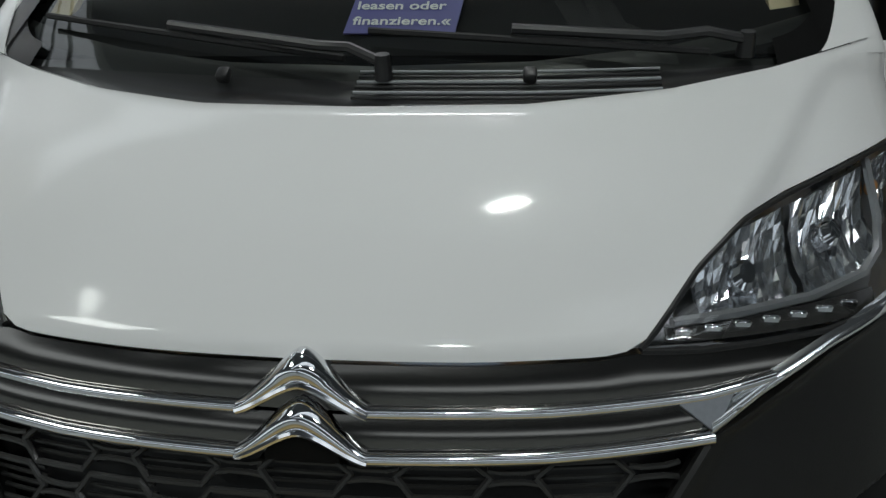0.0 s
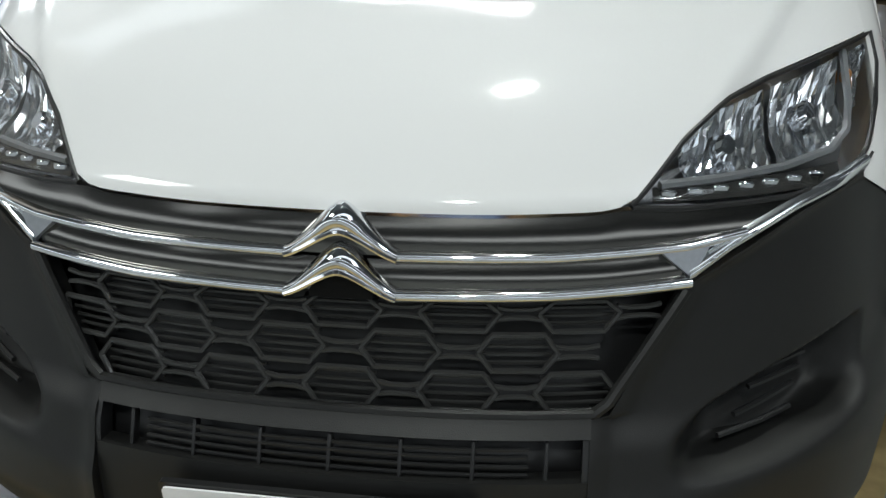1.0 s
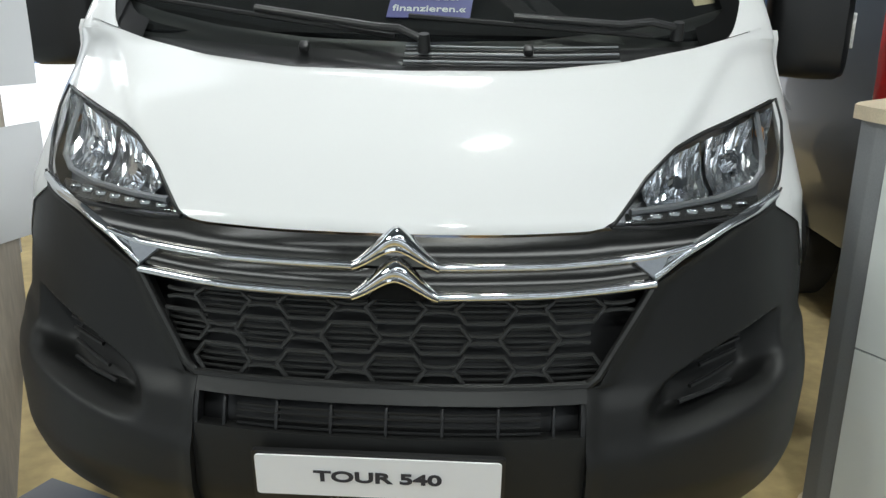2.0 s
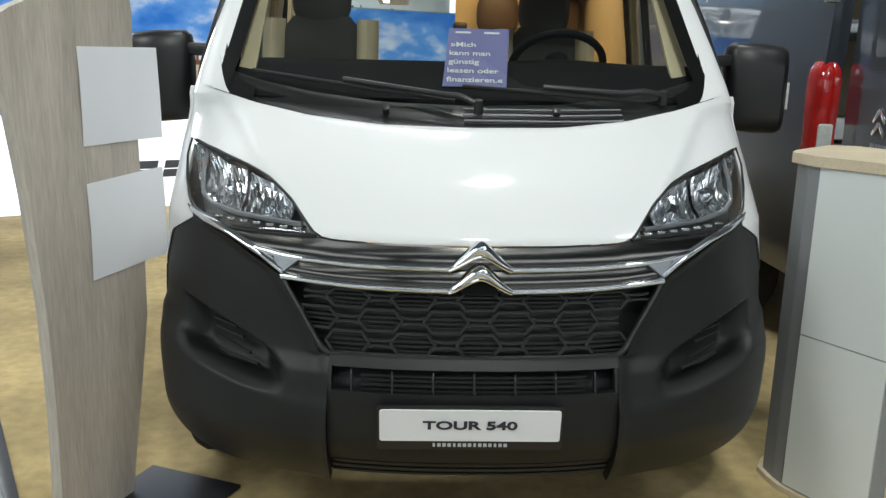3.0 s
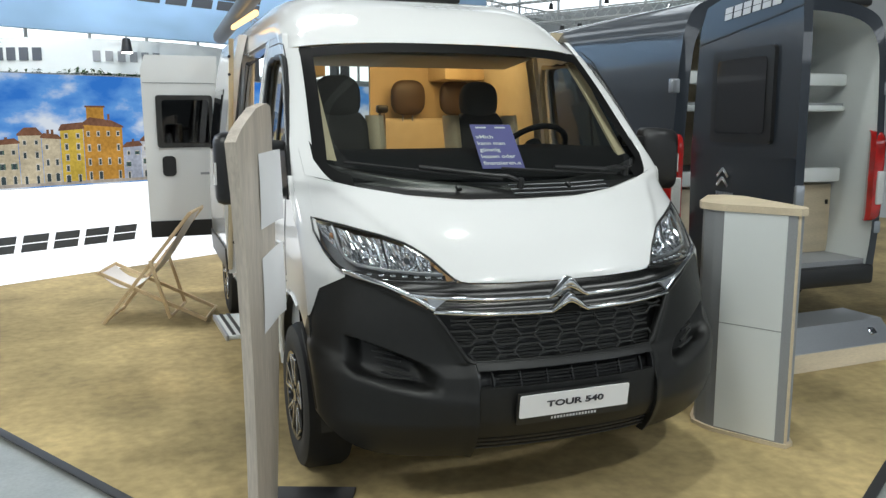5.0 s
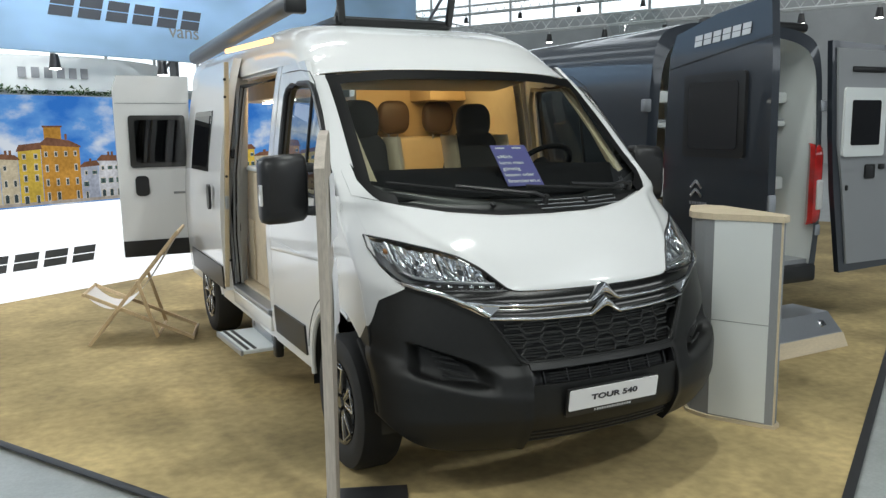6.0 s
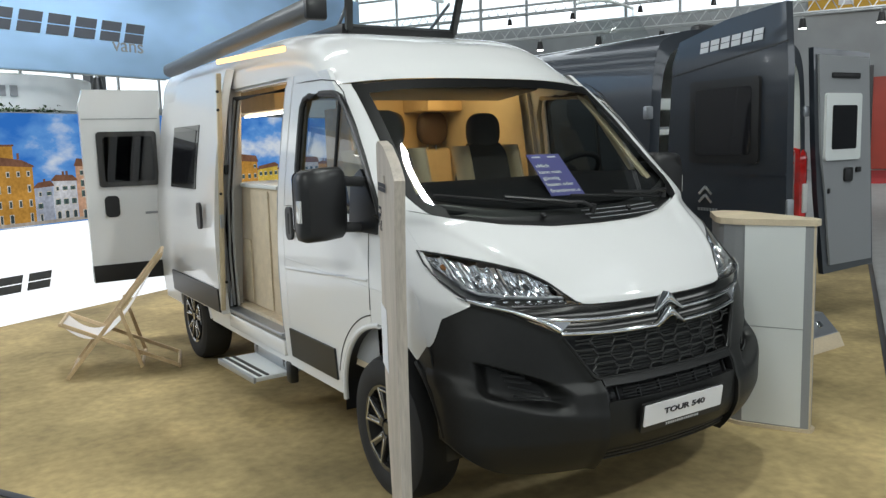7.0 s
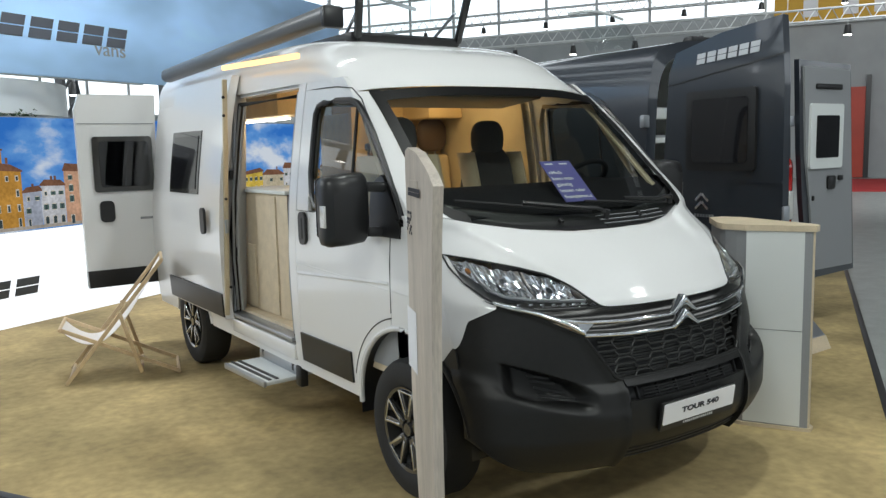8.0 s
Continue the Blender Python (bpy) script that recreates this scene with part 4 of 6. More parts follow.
def plain_letters(n, w, h, gap, slant, m, mat, parent, name="lettering", bm=None):
    """A word drawn as plain slanted bars."""
    bm = bmesh.new()
    for k in range(n):
        x = (k - (n - 1) / 2) * (w + gap)
        shapes = [(-w / 2, 0.03 * h, w / 2, h / 2), (-w / 2, -h / 2, w / 2, -0.03 * h)]
        for i, (a, b, c, d) in enumerate(shapes):
            sk = slant
            o = 0.0003 * i
            loft([[m @ Vector((x + px + sk * pz, -o - dy, pz)) for px, pz in ((a, b), (c, b), (c, d), (a, d))] for dy in (0, 0.002)], bm=bm)
    return part(name, bm, mat, parent, smooth=False)


bm = bmesh.new()
for k in range(6):
    x = -0.06 + 0.075 * k
    for a, b in ((0.0, 0.011), (0.028, 0.039)):
        pts = []
        for px, pv in ((x - 0.027, a), (x + 0.027, a), (x + 0.027, b), (x - 0.027, b)):
            vv = 0.26 - 0.0 + (pv - 0.02) * 0.9
            pts.append(roof(0.5 + px / 1.83, vv) + Vector((0, -0.002, 0.003)))
        bm.faces.new([bm.verts.new(p) for p in pts])
part("roof_script", bm, LETTERW, van, "word in plain grey bars on the roof")

# ---- inside the van ----
def shelf_dash(u, v):
    x = -0.93 + 1.86 * u
    y = nose(x * 0.9, 1.45) + 0.03 + v * (1.22 - nose(x * 0.9, 1.45))
    z = 1.435 + 0.135 * math.sin(min(v * 1.25, 1) * math.pi / 2) - (0.25 * (v - 0.86) / 0.14 if v > 0.86 else 0)
    return Vector((x, y, z + 0.02 * math.exp(-((x - 0.40) / 0.2) ** 2) * v))


part("dashboard", grid(shelf_dash, 30, 22, 0.03, (0, 0, -1)), DASH, van, "black moulded dashboard")
steer = thing("steering_wheel", pose(0.385, 1.19, 1.56, 48), "", "")
steer.parent = van
tagged(steer, "black steering wheel")
ring = [(0.185 * math.cos(2 * math.pi * k / 32), 0, 0.185 * math.sin(2 * math.pi * k / 32)) for k in range(33)]
bm = bmesh.new()
rings = []
for k in range(33):
    a = 2 * math.pi * k / 32
    rings.append([Vector(((0.185 + 0.016 * math.cos(t)) * math.cos(a), 0.016 * math.sin(t), (0.185 + 0.016 * math.cos(t)) * math.sin(a))) for t in [2 * math.pi * i / 8 for i in range(8)]])
part("wheel_rim", loft(rings, caps=False), DASH, steer)
for a in (0, 180, 270):
    bm = bmesh.new()
    bar(bm, (0, 0, 0), (0.18 * math.cos(radians(a)), 0, 0.18 * math.sin(radians(a))), 0.035, 0.015, (0, 1, 0), 0.004)
    part("spoke", bm, DASH, steer)
bm = bmesh.new()
tube(bm, (0, -0.03, 0), (0, 0.03, 0), 0.055, 0.05, 16)
part("hub", bm, DASH, steer)


def cushion(w, d, h, m, bevel):
    return bx((w, d, h), m, bevel, 4)


def pillow(cx, cy, cz, w, d, h, e=0.55, n=24, m=12):
    """Rounded cushion, a superellipsoid."""
    f = lambda c: math.copysign(abs(c) ** e, c)
    rings = []
    for j in range(1, m):
        t = -math.pi / 2 + math.pi * j / m
        rings.append([Vector((cx + w * f(math.cos(t)) * f(math.cos(2 * math.pi * k / n)), cy + d * f(math.cos(t)) * f(math.sin(2 * math.pi * k / n)), cz + h * f(math.sin(t)))) for k in range(n)])
    return loft(rings)


def cab_seat(name, m, label):
    st = thing(name, m, "", "")
    st.parent = van
    tagged(st, label)
    part("seat", cushion(0.50, 0.52, 0.16, pose(0, -0.1, 1.10), 0.06), CREAM, st)
    part("pedestal", bx((0.42, 0.40, 0.42), pose(0, -0.1, 0.83), 0.03), BLACK, st)
    rings = []
    for z, w, d, y in ((1.12, 0.25, 0.09, 0.14), (1.30, 0.265, 0.085, 0.17), (1.50, 0.255, 0.075, 0.21), (1.66, 0.21, 0.06, 0.235), (1.76, 0.13, 0.045, 0.245)):
        rings.append([Vector((w * math.copysign(abs(math.cos(a)) ** 0.6, math.cos(a)), y + d * math.copysign(abs(math.sin(a)) ** 0.6, math.sin(a)), z)) for a in [2 * math.pi * k / 24 for k in range(24)]])
    part("backrest", loft(rings), FABRIC, st, "dark fabric backrest")
    for s in (-1, 1):
        part("bolster", loft([[Vector((s * (0.21 + 0.05 * math.cos(a)), y + 0.085 * math.sin(a), z)) for a in [2 * math.pi * k / 12 for k in range(12)]] for z, y in ((1.15, 0.10), (1.35, 0.12), (1.60, 0.18), (1.70, 0.21), (1.745, 0.225))]), CREAM, st, "cream side bolster")
    part("headrest", pillow(0, 0.245, 1.84, 0.135, 0.062, 0.13, 0.75), FABRIC, st)
    return st


cab_seat("cab_seat", pose(0.47, 1.95, 0), "dark grey and cream driver's seat")
cab_seat("cab_seat", pose(-0.62, 1.42, 0), "dark grey and cream passenger seat")
part("cabin_floor", bx((1.90, 4.3, 0.04), pose(0, 3.2, 0.60)), BIRCH, van)
part("cabin_wall", bx((0.88, 0.04, 1.65), pose(0.50, 3.46, 1.44)), WARMWALL, van, "maple panelled washroom wall")
part("cabin_liner", side_patch(1, 2.30, 5.30, lambda y: 0.62, lambda y: 2.2, 4, 8, -0.05, 0), CREAM, van)
part("door_liner", side_patch(1, 1.15, 2.22, lambda y: 0.62, lambda y: 1.42, 6, 6, -0.06, 0), GREYTRIM, van)
part("door_liner", side_patch(-1, 1.15, 2.22, lambda y: 0.62, lambda y: 1.42, 6, 6, -0.06, 0), GREYTRIM, van)
for s in (-1, 1):
    part("pillar_liner", skin_patch(s * 0.80, s * 0.87, lambda x: 1.50, lambda x: 2.09, 3, 16, -0.05, 0.02), CREAM, van, "pale inner pillar trim")
    part("window_liner", rope([side(s, y, z, -0.05) for y, z in ((1.15, 1.45), (1.60, 2.04), (2.05, 2.06), (2.10, 1.95), (2.10, 1.45), (1.15, 1.43))], 0.018, 6), CREAM, van)
    part("quarter_trim", side_patch(s, 0.97, 1.14, lambda y: 1.38, lambda y: min(1.58, rim_z(y) + 0.02), 6, 6, -0.035, 0.01), DASH, van)
part("headliner", grid(lambda u, v: Vector((-0.86 + 1.72 * u, 1.60 + 3.7 * v, 2.16 + 0.26 * math.sin(min(1, v * 3.2) * math.pi / 2) - 0.08 * abs(2 * u - 1) ** 3)), 16, 30), CREAM, van, "cream roof lining")
part("cab_shelf", bx((1.5, 0.45, 0.03), pose(0.0, 2.15, 2.10, -6), 0.01), GREYTRIM, van)
bench = thing("bench_seat", Matrix(), "", "")
bench.parent = van
tagged(bench, "cream bench seat with two brown headrests")
part("cushion", cushion(0.88, 0.50, 0.16, pose(0.50, 3.02, 1.10), 0.05), CREAM, bench)
part("base", bx((0.88, 0.50, 0.42), pose(0.50, 3.05, 0.83), 0.01), BIRCH, bench)
part("backrest", cushion(0.88, 0.14, 0.62, pose(0.50, 3.34, 1.42, -6), 0.05), CREAM, bench)
for x in (0.33, 0.74):
    hr = part("headrest", pillow(x, 3.30, 1.89, 0.14, 0.06, 0.14, 0.7), BROWN, bench, "brown leather headrest")
    for d in (-0.04, 0.04):
        bm = bmesh.new()
        tube(bm, (x + d, 3.31, 1.66), (x + d, 3.31, 1.78), 0.007)
        part("post", bm, ALU, hr)
part("belt_frame", bx((0.05, 0.05, 0.55), pose(0.08, 3.18, 1.50), 0.015), BROWN, bench)
part("belt_top", bx((0.09, 0.06, 0.06), pose(0.08, 3.18, 1.80), 0.015), BLACK, bench)
table_t = thing("dinette_table", Matrix(), "", "")
table_t.parent = van
tagged(table_t, "pale wooden dinette table")
part("tabletop", bx((0.60, 0.48, 0.03), pose(0.62, 2.62, 1.36), 0.01), BIRCH, table_t)
bm = bmesh.new()
tube(bm, (0.45, 2.62, 0.62), (0.45, 2.62, 1.36), 0.03)
part("leg", bm, ALU, table_t)
kitchen = thing("kitchen_unit", Matrix(), "", "")
kitchen.parent = van
tagged(kitchen, "birch kitchen unit in the doorway")
part("carcass", bx((0.46, 0.86, 0.87), pose(-0.64, 3.12, 1.055), 0.006), BIRCH, kitchen)
part("worktop", bx((0.50, 0.90, 0.03), pose(-0.64, 3.12, 1.505), 0.008), PALE, kitchen)
part("flap", bx((0.012, 0.26, 0.47), pose(-0.877, 3.40, 0.87), 0.003), BIRCH, kitchen)
part("flap", bx((0.012, 0.34, 0.84), pose(-0.877, 3.04, 1.055), 0.003), BIRCH, kitchen)
part("end_panel", bx((0.46, 0.02, 0.88), pose(-0.64, 2.675, 1.055), 0.003), BROWN, kitchen)
ov = thing("overhead_locker", Matrix(), "", "")
ov.parent = van
tagged(ov, "warm wooden overhead locker")
part("carcass", bx((0.34, 1.7, 0.30), pose(0.72, 2.9 + 1.0, 2.17), 0.02), WARMWALL, ov)
part("carcass", bx((0.26, 1.5, 0.32), pose(-0.40, 4.3, 2.22), 0.02), WARMWALL, ov)
part("locker_light", bx((0.04, 0.9, 0.015), pose(-0.44, 4.0, 2.04)), glowing("locker_light_glow", (1.0, 0.95, 0.85), 9.0), ov, "lit strip under the locker")
part("side_cabinet", bx((0.40, 1.2, 1.5), pose(0.70, 4.3, 1.37), 0.01), BIRCH, van)
area_lamp("cabin_lamp", (0.25, 2.55, 2.30), (0.3, 2.9, 1.0), 0.9, 0.5, 17, (1.0, 0.68, 0.33))

# card behind the windscreen
card = thing("price_card", Matrix(), "violet card with white lettering leaning behind the windscreen", "card")
c0, c1 = Vector((0.026, nose(0, 1.49) + 0.045, 1.478)), Vector((0.055, nose(0, 1.70) + 0.045, 1.693))
ax = Vector((0.232, 0.0, -0.002))
up = (c1 - c0)
nn = ax.cross(up).normalized()
part("sheet", loft([[c0 - ax / 2 + nn * o, c0 + ax / 2 + nn * o, c1 + ax / 2 + nn * o, c1 - ax / 2 + nn * o] for o in (0, -0.003)]), VIOLET, card, smooth=False)
mx = Matrix((ax.normalized(), nn.cross(ax.normalized()), nn)).transposed().to_4x4()
for k, line in enumerate(("»Mich", "kann man", "günstig", "leasen oder", "finanzieren.«")):
    t = 0.70 - 0.148 * k
    w = words(line, 0.036, PAPER, card, Matrix(), 0.0004, stretch=1.12, bold=0.0005)
    left = min(v.co.x for v in w.data.vertices)
    m = mx.copy()
    m.translation = c0.lerp(c1, t) + nn * 0.002 - ax.normalized() * (0.104 + left)
    w.matrix_basis = m
bm = bmesh.new()
for x in (-0.06, 0.05):
    box(bm, (0.06, 0.010, 0.001), Matrix.Translation(c0.lerp(c1, 0.92) + nn * 0.002 + ax.normalized() * x) @ mx)
part("heading", bm, PAPER, card)

# ---- stand furniture ----
# wooden sign board
board = thing("sign_board", pose(-1.26, 0.43, 0, 0, 0, 68.3), "bleached wooden sign board on a dark base plate", "sign")
OUT = [(-0.30, 1.64), (-0.255, 1.45), (-0.215, 1.15), (-0.188, 0.78), (-0.182, 0.45), (-0.195, 0.012), (0.13, 0.012), (0.21, 0.40), (0.258, 0.65), (0.268, 1.1), (0.262, 1.5), (0.27, 1.70), (0.262, 1.775), (0.20, 1.79), (0.02, 1.768), (-0.14, 1.716), (-0.22, 1.686)]
part("board", extrude_outline(OUT, 0.042, m=Matrix.Translation((0, -0.021, 0))), BEECH, board, smooth=False)
part("base_plate", bx((0.46, 0.40, 0.012), pose(0.09, -0.15, 0.006), 0.003), EDGE, board, "dark metal base plate")
for z0, z1 in ((1.275, 1.585), (0.835, 1.155)):
    def sheet(u, v, z0=z0, z1=z1):
        return Vector((0.012 + 0.36 * u, -0.0235 - 0.02 * max(0, u - 0.65) ** 2 * 4 - 0.004 * math.sin(3 * v + u), z0 + (z1 - z0) * v + 0.02 * u * (1 if z0 < 1 else 0.3)))
    part("paper_sheet", grid(sheet, 10, 6, 0.0012, (0, 1, 0)), PAPER, board, "white paper sheet")
part("plaque", bx((0.17, 0.004, 0.07), pose(0.08, 0.0235, 1.615)), BEECH, board)
plain_letters(6, 0.034, 0.035, 0.008, 0.15, pose(0.06, 0.0265, 1.60, 0, 0, 180), INK, board, "plaque_lettering")
bm = bmesh.new()
rnd = random.Random(3)
for i in range(7):
    for j in range(7):
        if rnd.random() < 0.5:
            box(bm, (0.013, 0.002, 0.013), pose(0.20 + 0.015 * (i - 3), 0.0225, 1.46 + 0.015 * (j - 3)))
part("printed_square", bm, INK, board, "small black and white printed square")
part("paper_sheet", bx((0.20, 0.0015, 0.28), pose(0.20, 0.023, 0.93)), PAPER, board, "white paper sheet")

# counter column
kiosk = thing("info_column", Matrix(), "pale panelled info column with a wooden top", "column")


def prism(pts, z0, z1, off=0.0):
    c = Vector((sum(p[0] for p in pts) / len(pts), sum(p[1] for p in pts) / len(pts), 0))
    ring = [Vector((p[0], p[1], 0)) + (Vector((p[0], p[1], 0)) - c).normalized() * off for p in pts]
    return loft([[r + Vector((0, 0, z)) for r in ring] for z in (z0, z1)])


KP = [(1.212, 0.735), (1.218, 0.66), (1.232, 0.598), (1.390, 0.308), (1.415, 0.272), (1.475, 0.290), (1.508, 0.345), (1.62, 0.90), (1.58, 1.02), (1.48, 1.04), (1.25, 0.80)]
part("body", prism(KP, 0.02, 1.235), GREYTRIM, kiosk, smooth=False)
part("base", prism(KP, 0.0, 0.022, 0.02), BIRCH, kiosk, smooth=False)
top = part("top", prism(KP, 1.235, 1.272, 0.022), BIRCH, kiosk, "pale wooden top", smooth=False)
a, b = Vector((1.232, 0.598, 0)), Vector((1.390, 0.308, 0))
fn = Vector(((b - a).y, -(b - a).x, 0)).normalized()
if fn.x > 0:
    fn = -fn
for z0, z1 in ((0.03, 0.621), (0.627, 1.232)):
    part("panel", loft([[a + fn * o + Vector((0, 0, z0)), b + fn * o + Vector((0, 0, z0)), b + fn * o + Vector((0, 0, z1)), a + fn * o + Vector((0, 0, z1))] for o in (-0.002, 0.006)]), PALE, kiosk, "pale grey front panel", smooth=False)
a, b = Vector((1.422, 0.274, 0)), Vector((1.503, 0.338, 0))
fn = Vector((0.62, -0.78, 0))
part("corner_post", loft([[a + fn * o + Vector((0, 0, z)) for o, z in ((0, 0.02), (0.012, 0.02), (0.012, 1.235), (0, 1.235))], [b + fn * o + Vector((0, 0, z)) for o, z in ((0, 0.02), (0.012, 0.02), (0.012, 1.235), (0, 1.235))]]), BIRCH, kiosk, "pale wooden corner", smooth=False)

# deck chair
chair = thing("deck_chair", pose(-2.06, 4.33, 0, 0, 0, -15), "folding wooden deck chair with pale canvas", "chair")
W2 = 0.52
TOPP, SF, RF = (0.76, 0.95), (-0.02, 0.45), (0.84, 0.03)
for y in (0.0, W2):
    for nm, p, q, o in (("back_rail", (0, 0.015), TOPP, 0), ("seat_rail", SF, RF, 0.03), ("prop", (0.42, 0.56), (0.56, 0.06), -0.03)):
        bm = bmesh.new()
        yy = y + (o if y == 0 else -o)
        bar(bm, (p[0], yy, p[1]), (q[0], yy, q[1]), 0.019, 0.030, (0, 0, 1), 0.004)
        part(nm, bm, PINE, chair)
for p in (TOPP, SF, RF, (0.56, 0.07), (0.03, 0.05)):
    bm = bmesh.new()
    tube(bm, (p[0], 0, p[1]), (p[0], W2, p[1]), 0.013)
    part("cross_bar", bm, PINE, chair)


def sling(u, v):
    x = SF[0] + (TOPP[0] - SF[0]) * u
    z = SF[1] + (TOPP[1] - SF[1]) * u ** 1.3 - 0.36 * math.sin(u * math.pi) ** 1.0 * (1 - 0.55 * u)
    return Vector((x, 0.05 + (W2 - 0.10) * v, z))


part("canvas", grid(sling, 20, 4, 0.003, (0, 0, -1)), LINEN, chair, "pale canvas sling")

# ---- light wall with its picture screen ----
LED = pose(-2.5, 6.83, 0, 0, 0, 29)
wall_led = thing("light_wall", LED, "white glowing wall with a townscape screen above", "display wall")
part("core", bx((12.6, 0.2, 2.22), pose(2.3, 0.16, 1.11)), GREYTRIM, wall_led)
part("light_panel", bx((12.6, 0.05, 0.99), pose(2.3, 0.035, 0.505), 0.004), glowing("white_light_box", (0.93, 0.97, 1.0), 1.7), wall_led, "plain glowing white panel")


def sky_screen():
    m = bpy.data.materials.new("sky_picture")
    m.use_nodes = True
    nt = m.node_tree
    nt.nodes.remove(nt.nodes["Principled BSDF"])
    tc = nt.nodes.new("ShaderNodeTexCoord")
    mp = nt.nodes.new("ShaderNodeMapping")
    mp.inputs["Scale"].default_value = (1.1, 1, 2.0)
    nt.links.new(tc.outputs["Object"], mp.inputs[0])
    n = nt.nodes.new("ShaderNodeTexNoise")
    n.inputs["Scale"].default_value, n.inputs["Detail"].default_value, n.inputs["Roughness"].default_value = 1.05, 8, 0.55
    nt.links.new(mp.outputs[0], n.inputs["Vector"])
    r = nt.nodes.new("ShaderNodeValToRGB")
    r.color_ramp.elements[0].position, r.color_ramp.elements[0].color = 0.38, (0.04, 0.21, 0.70, 1)
    r.color_ramp.elements[1].position, r.color_ramp.elements[1].color = 0.62, (0.80, 0.88, 0.98, 1)
    e = r.color_ramp.elements.new(0.50)
    e.color = (0.14, 0.38, 0.85, 1)
    nt.links.new(n.outputs[0], r.inputs[0])
    em = nt.nodes.new("ShaderNodeEmission")
    em.inputs[1].default_value = 0.95
    nt.links.new(r.outputs[0], em.inputs[0])
    nt.links.new(em.outputs[0], nt.nodes["Material Output"].inputs[0])
    return m


screen = part("screen", bx((12.6, 0.02, 1.2), pose(2.3, 0.045, 1.605)), sky_screen(), wall_led, "bright screen showing blue sky and clouds")
rnd = random.Random(11)
HUES = {"cream": (0.70, 0.62, 0.44), "white": (0.72, 0.74, 0.78), "yellow": (0.80, 0.58, 0.10), "ochre": (0.66, 0.34, 0.07), "pink": (0.70, 0.42, 0.28), "grey": (0.50, 0.55, 0.66)}


def printed(name, colour, strength):
    """Backlit print with the mottling of old plaster."""
    m = glowing(name, colour, strength)
    nt = m.node_tree
    em = next(n for n in nt.nodes if n.type == "EMISSION")
    tc = nt.nodes.new("ShaderNodeTexCoord")
    total = None
    for scale, amount in ((4.0, 0.22), (28.0, 0.18)):
        n = nt.nodes.new("ShaderNodeTexNoise")
        n.inputs["Scale"].default_value, n.inputs["Detail"].default_value = scale, 4
        nt.links.new(tc.outputs["Object"], n.inputs["Vector"])
        r = nt.nodes.new("ShaderNodeMapRange")
        r.inputs[1].default_value, r.inputs[2].default_value = 0.3, 0.7
        r.inputs[3].default_value, r.inputs[4].default_value = 1 - amount, 1 + amount
        nt.links.new(n.outputs[0], r.inputs[0])
        if total is None:
            total = r.outputs[0]
        else:
            mu = nt.nodes.new("ShaderNodeMath")
            mu.operation = "MULTIPLY"
            nt.links.new(total, mu.inputs[0]), nt.links.new(r.outputs[0], mu.inputs[1])
            total = mu.outputs[0]
    vm = nt.nodes.new("ShaderNodeVectorMath")
    vm.operation = "SCALE"
    vm.inputs[0].default_value = colour
    nt.links.new(total, vm.inputs["Scale"])
    nt.links.new(vm.outputs[0], em.inputs[0])
    return m


GLOW = {k: printed(k + "_facade_glow", tuple(c * 0.9 for c in v), 0.9) for k, v in HUES.items()}
PANE = printed("window_glow", (0.07, 0.10, 0.11), 0.8)
SHUTTER = printed("shutter_glow", (0.12, 0.20, 0.17), 0.8)
REVEAL = printed("window_surround_glow", (0.74, 0.70, 0.60), 0.85)
TILE = printed("roof_glow", (0.26, 0.13, 0.08), 0.8)
STONE = printed("square_glow", (0.55, 0.50, 0.44), 0.8)
FACADES = [(-4.0, 0.5, 0.42, "cream"), (-3.5, 0.45, 0.5, "white"), (-3.05, 0.5, 0.45, "ochre"), (-2.55, 0.5, 0.5, "cream"), (-2.05, 0.45, 0.44, "yellow"), (-1.6, 0.42, 0.55, "cream"), (-1.18, 0.40, 0.46, "white"), (-0.78, 0.36, 0.50, "cream"), (-0.42, 0.24, 0.60, "cream"), (-0.18, 0.20, 0.56, "cream"), (0.02, 0.26, 0.66, "yellow"), (0.28, 0.46, 0.70, "ochre"), (0.74, 0.22, 0.44, "grey"), (0.96, 0.30, 0.50, "white"), (1.26, 0.34, 0.66, "pink"), (1.60, 0.40, 0.78, "ochre"), (2.0, 0.4, 0.60, "cream"), (2.4, 0.5, 0.52, "white"), (2.9, 0.5, 0.58, "yellow"), (3.4, 0.4, 0.48, "cream"), (3.8, 0.5, 0.62, "ochre"), (4.3, 0.45, 0.50, "yellow"), (4.75, 0.5, 0.46, "cream"), (5.25, 0.5, 0.55, "white"), (5.75, 0.5, 0.50, "ochre"), (6.25, 0.5, 0.56, "cream"), (6.75, 0.5, 0.48, "yellow"), (7.25, 0.5, 0.54, "white"), (7.75, 0.5, 0.5, "cream"), (8.25, 0.3, 0.5, "ochre")]


def flat_shape(pts, y, bm):
    loft([[Vector((px, y + d, pz)) for px, pz in pts] for d in (0.0, 0.002)], bm=bm)


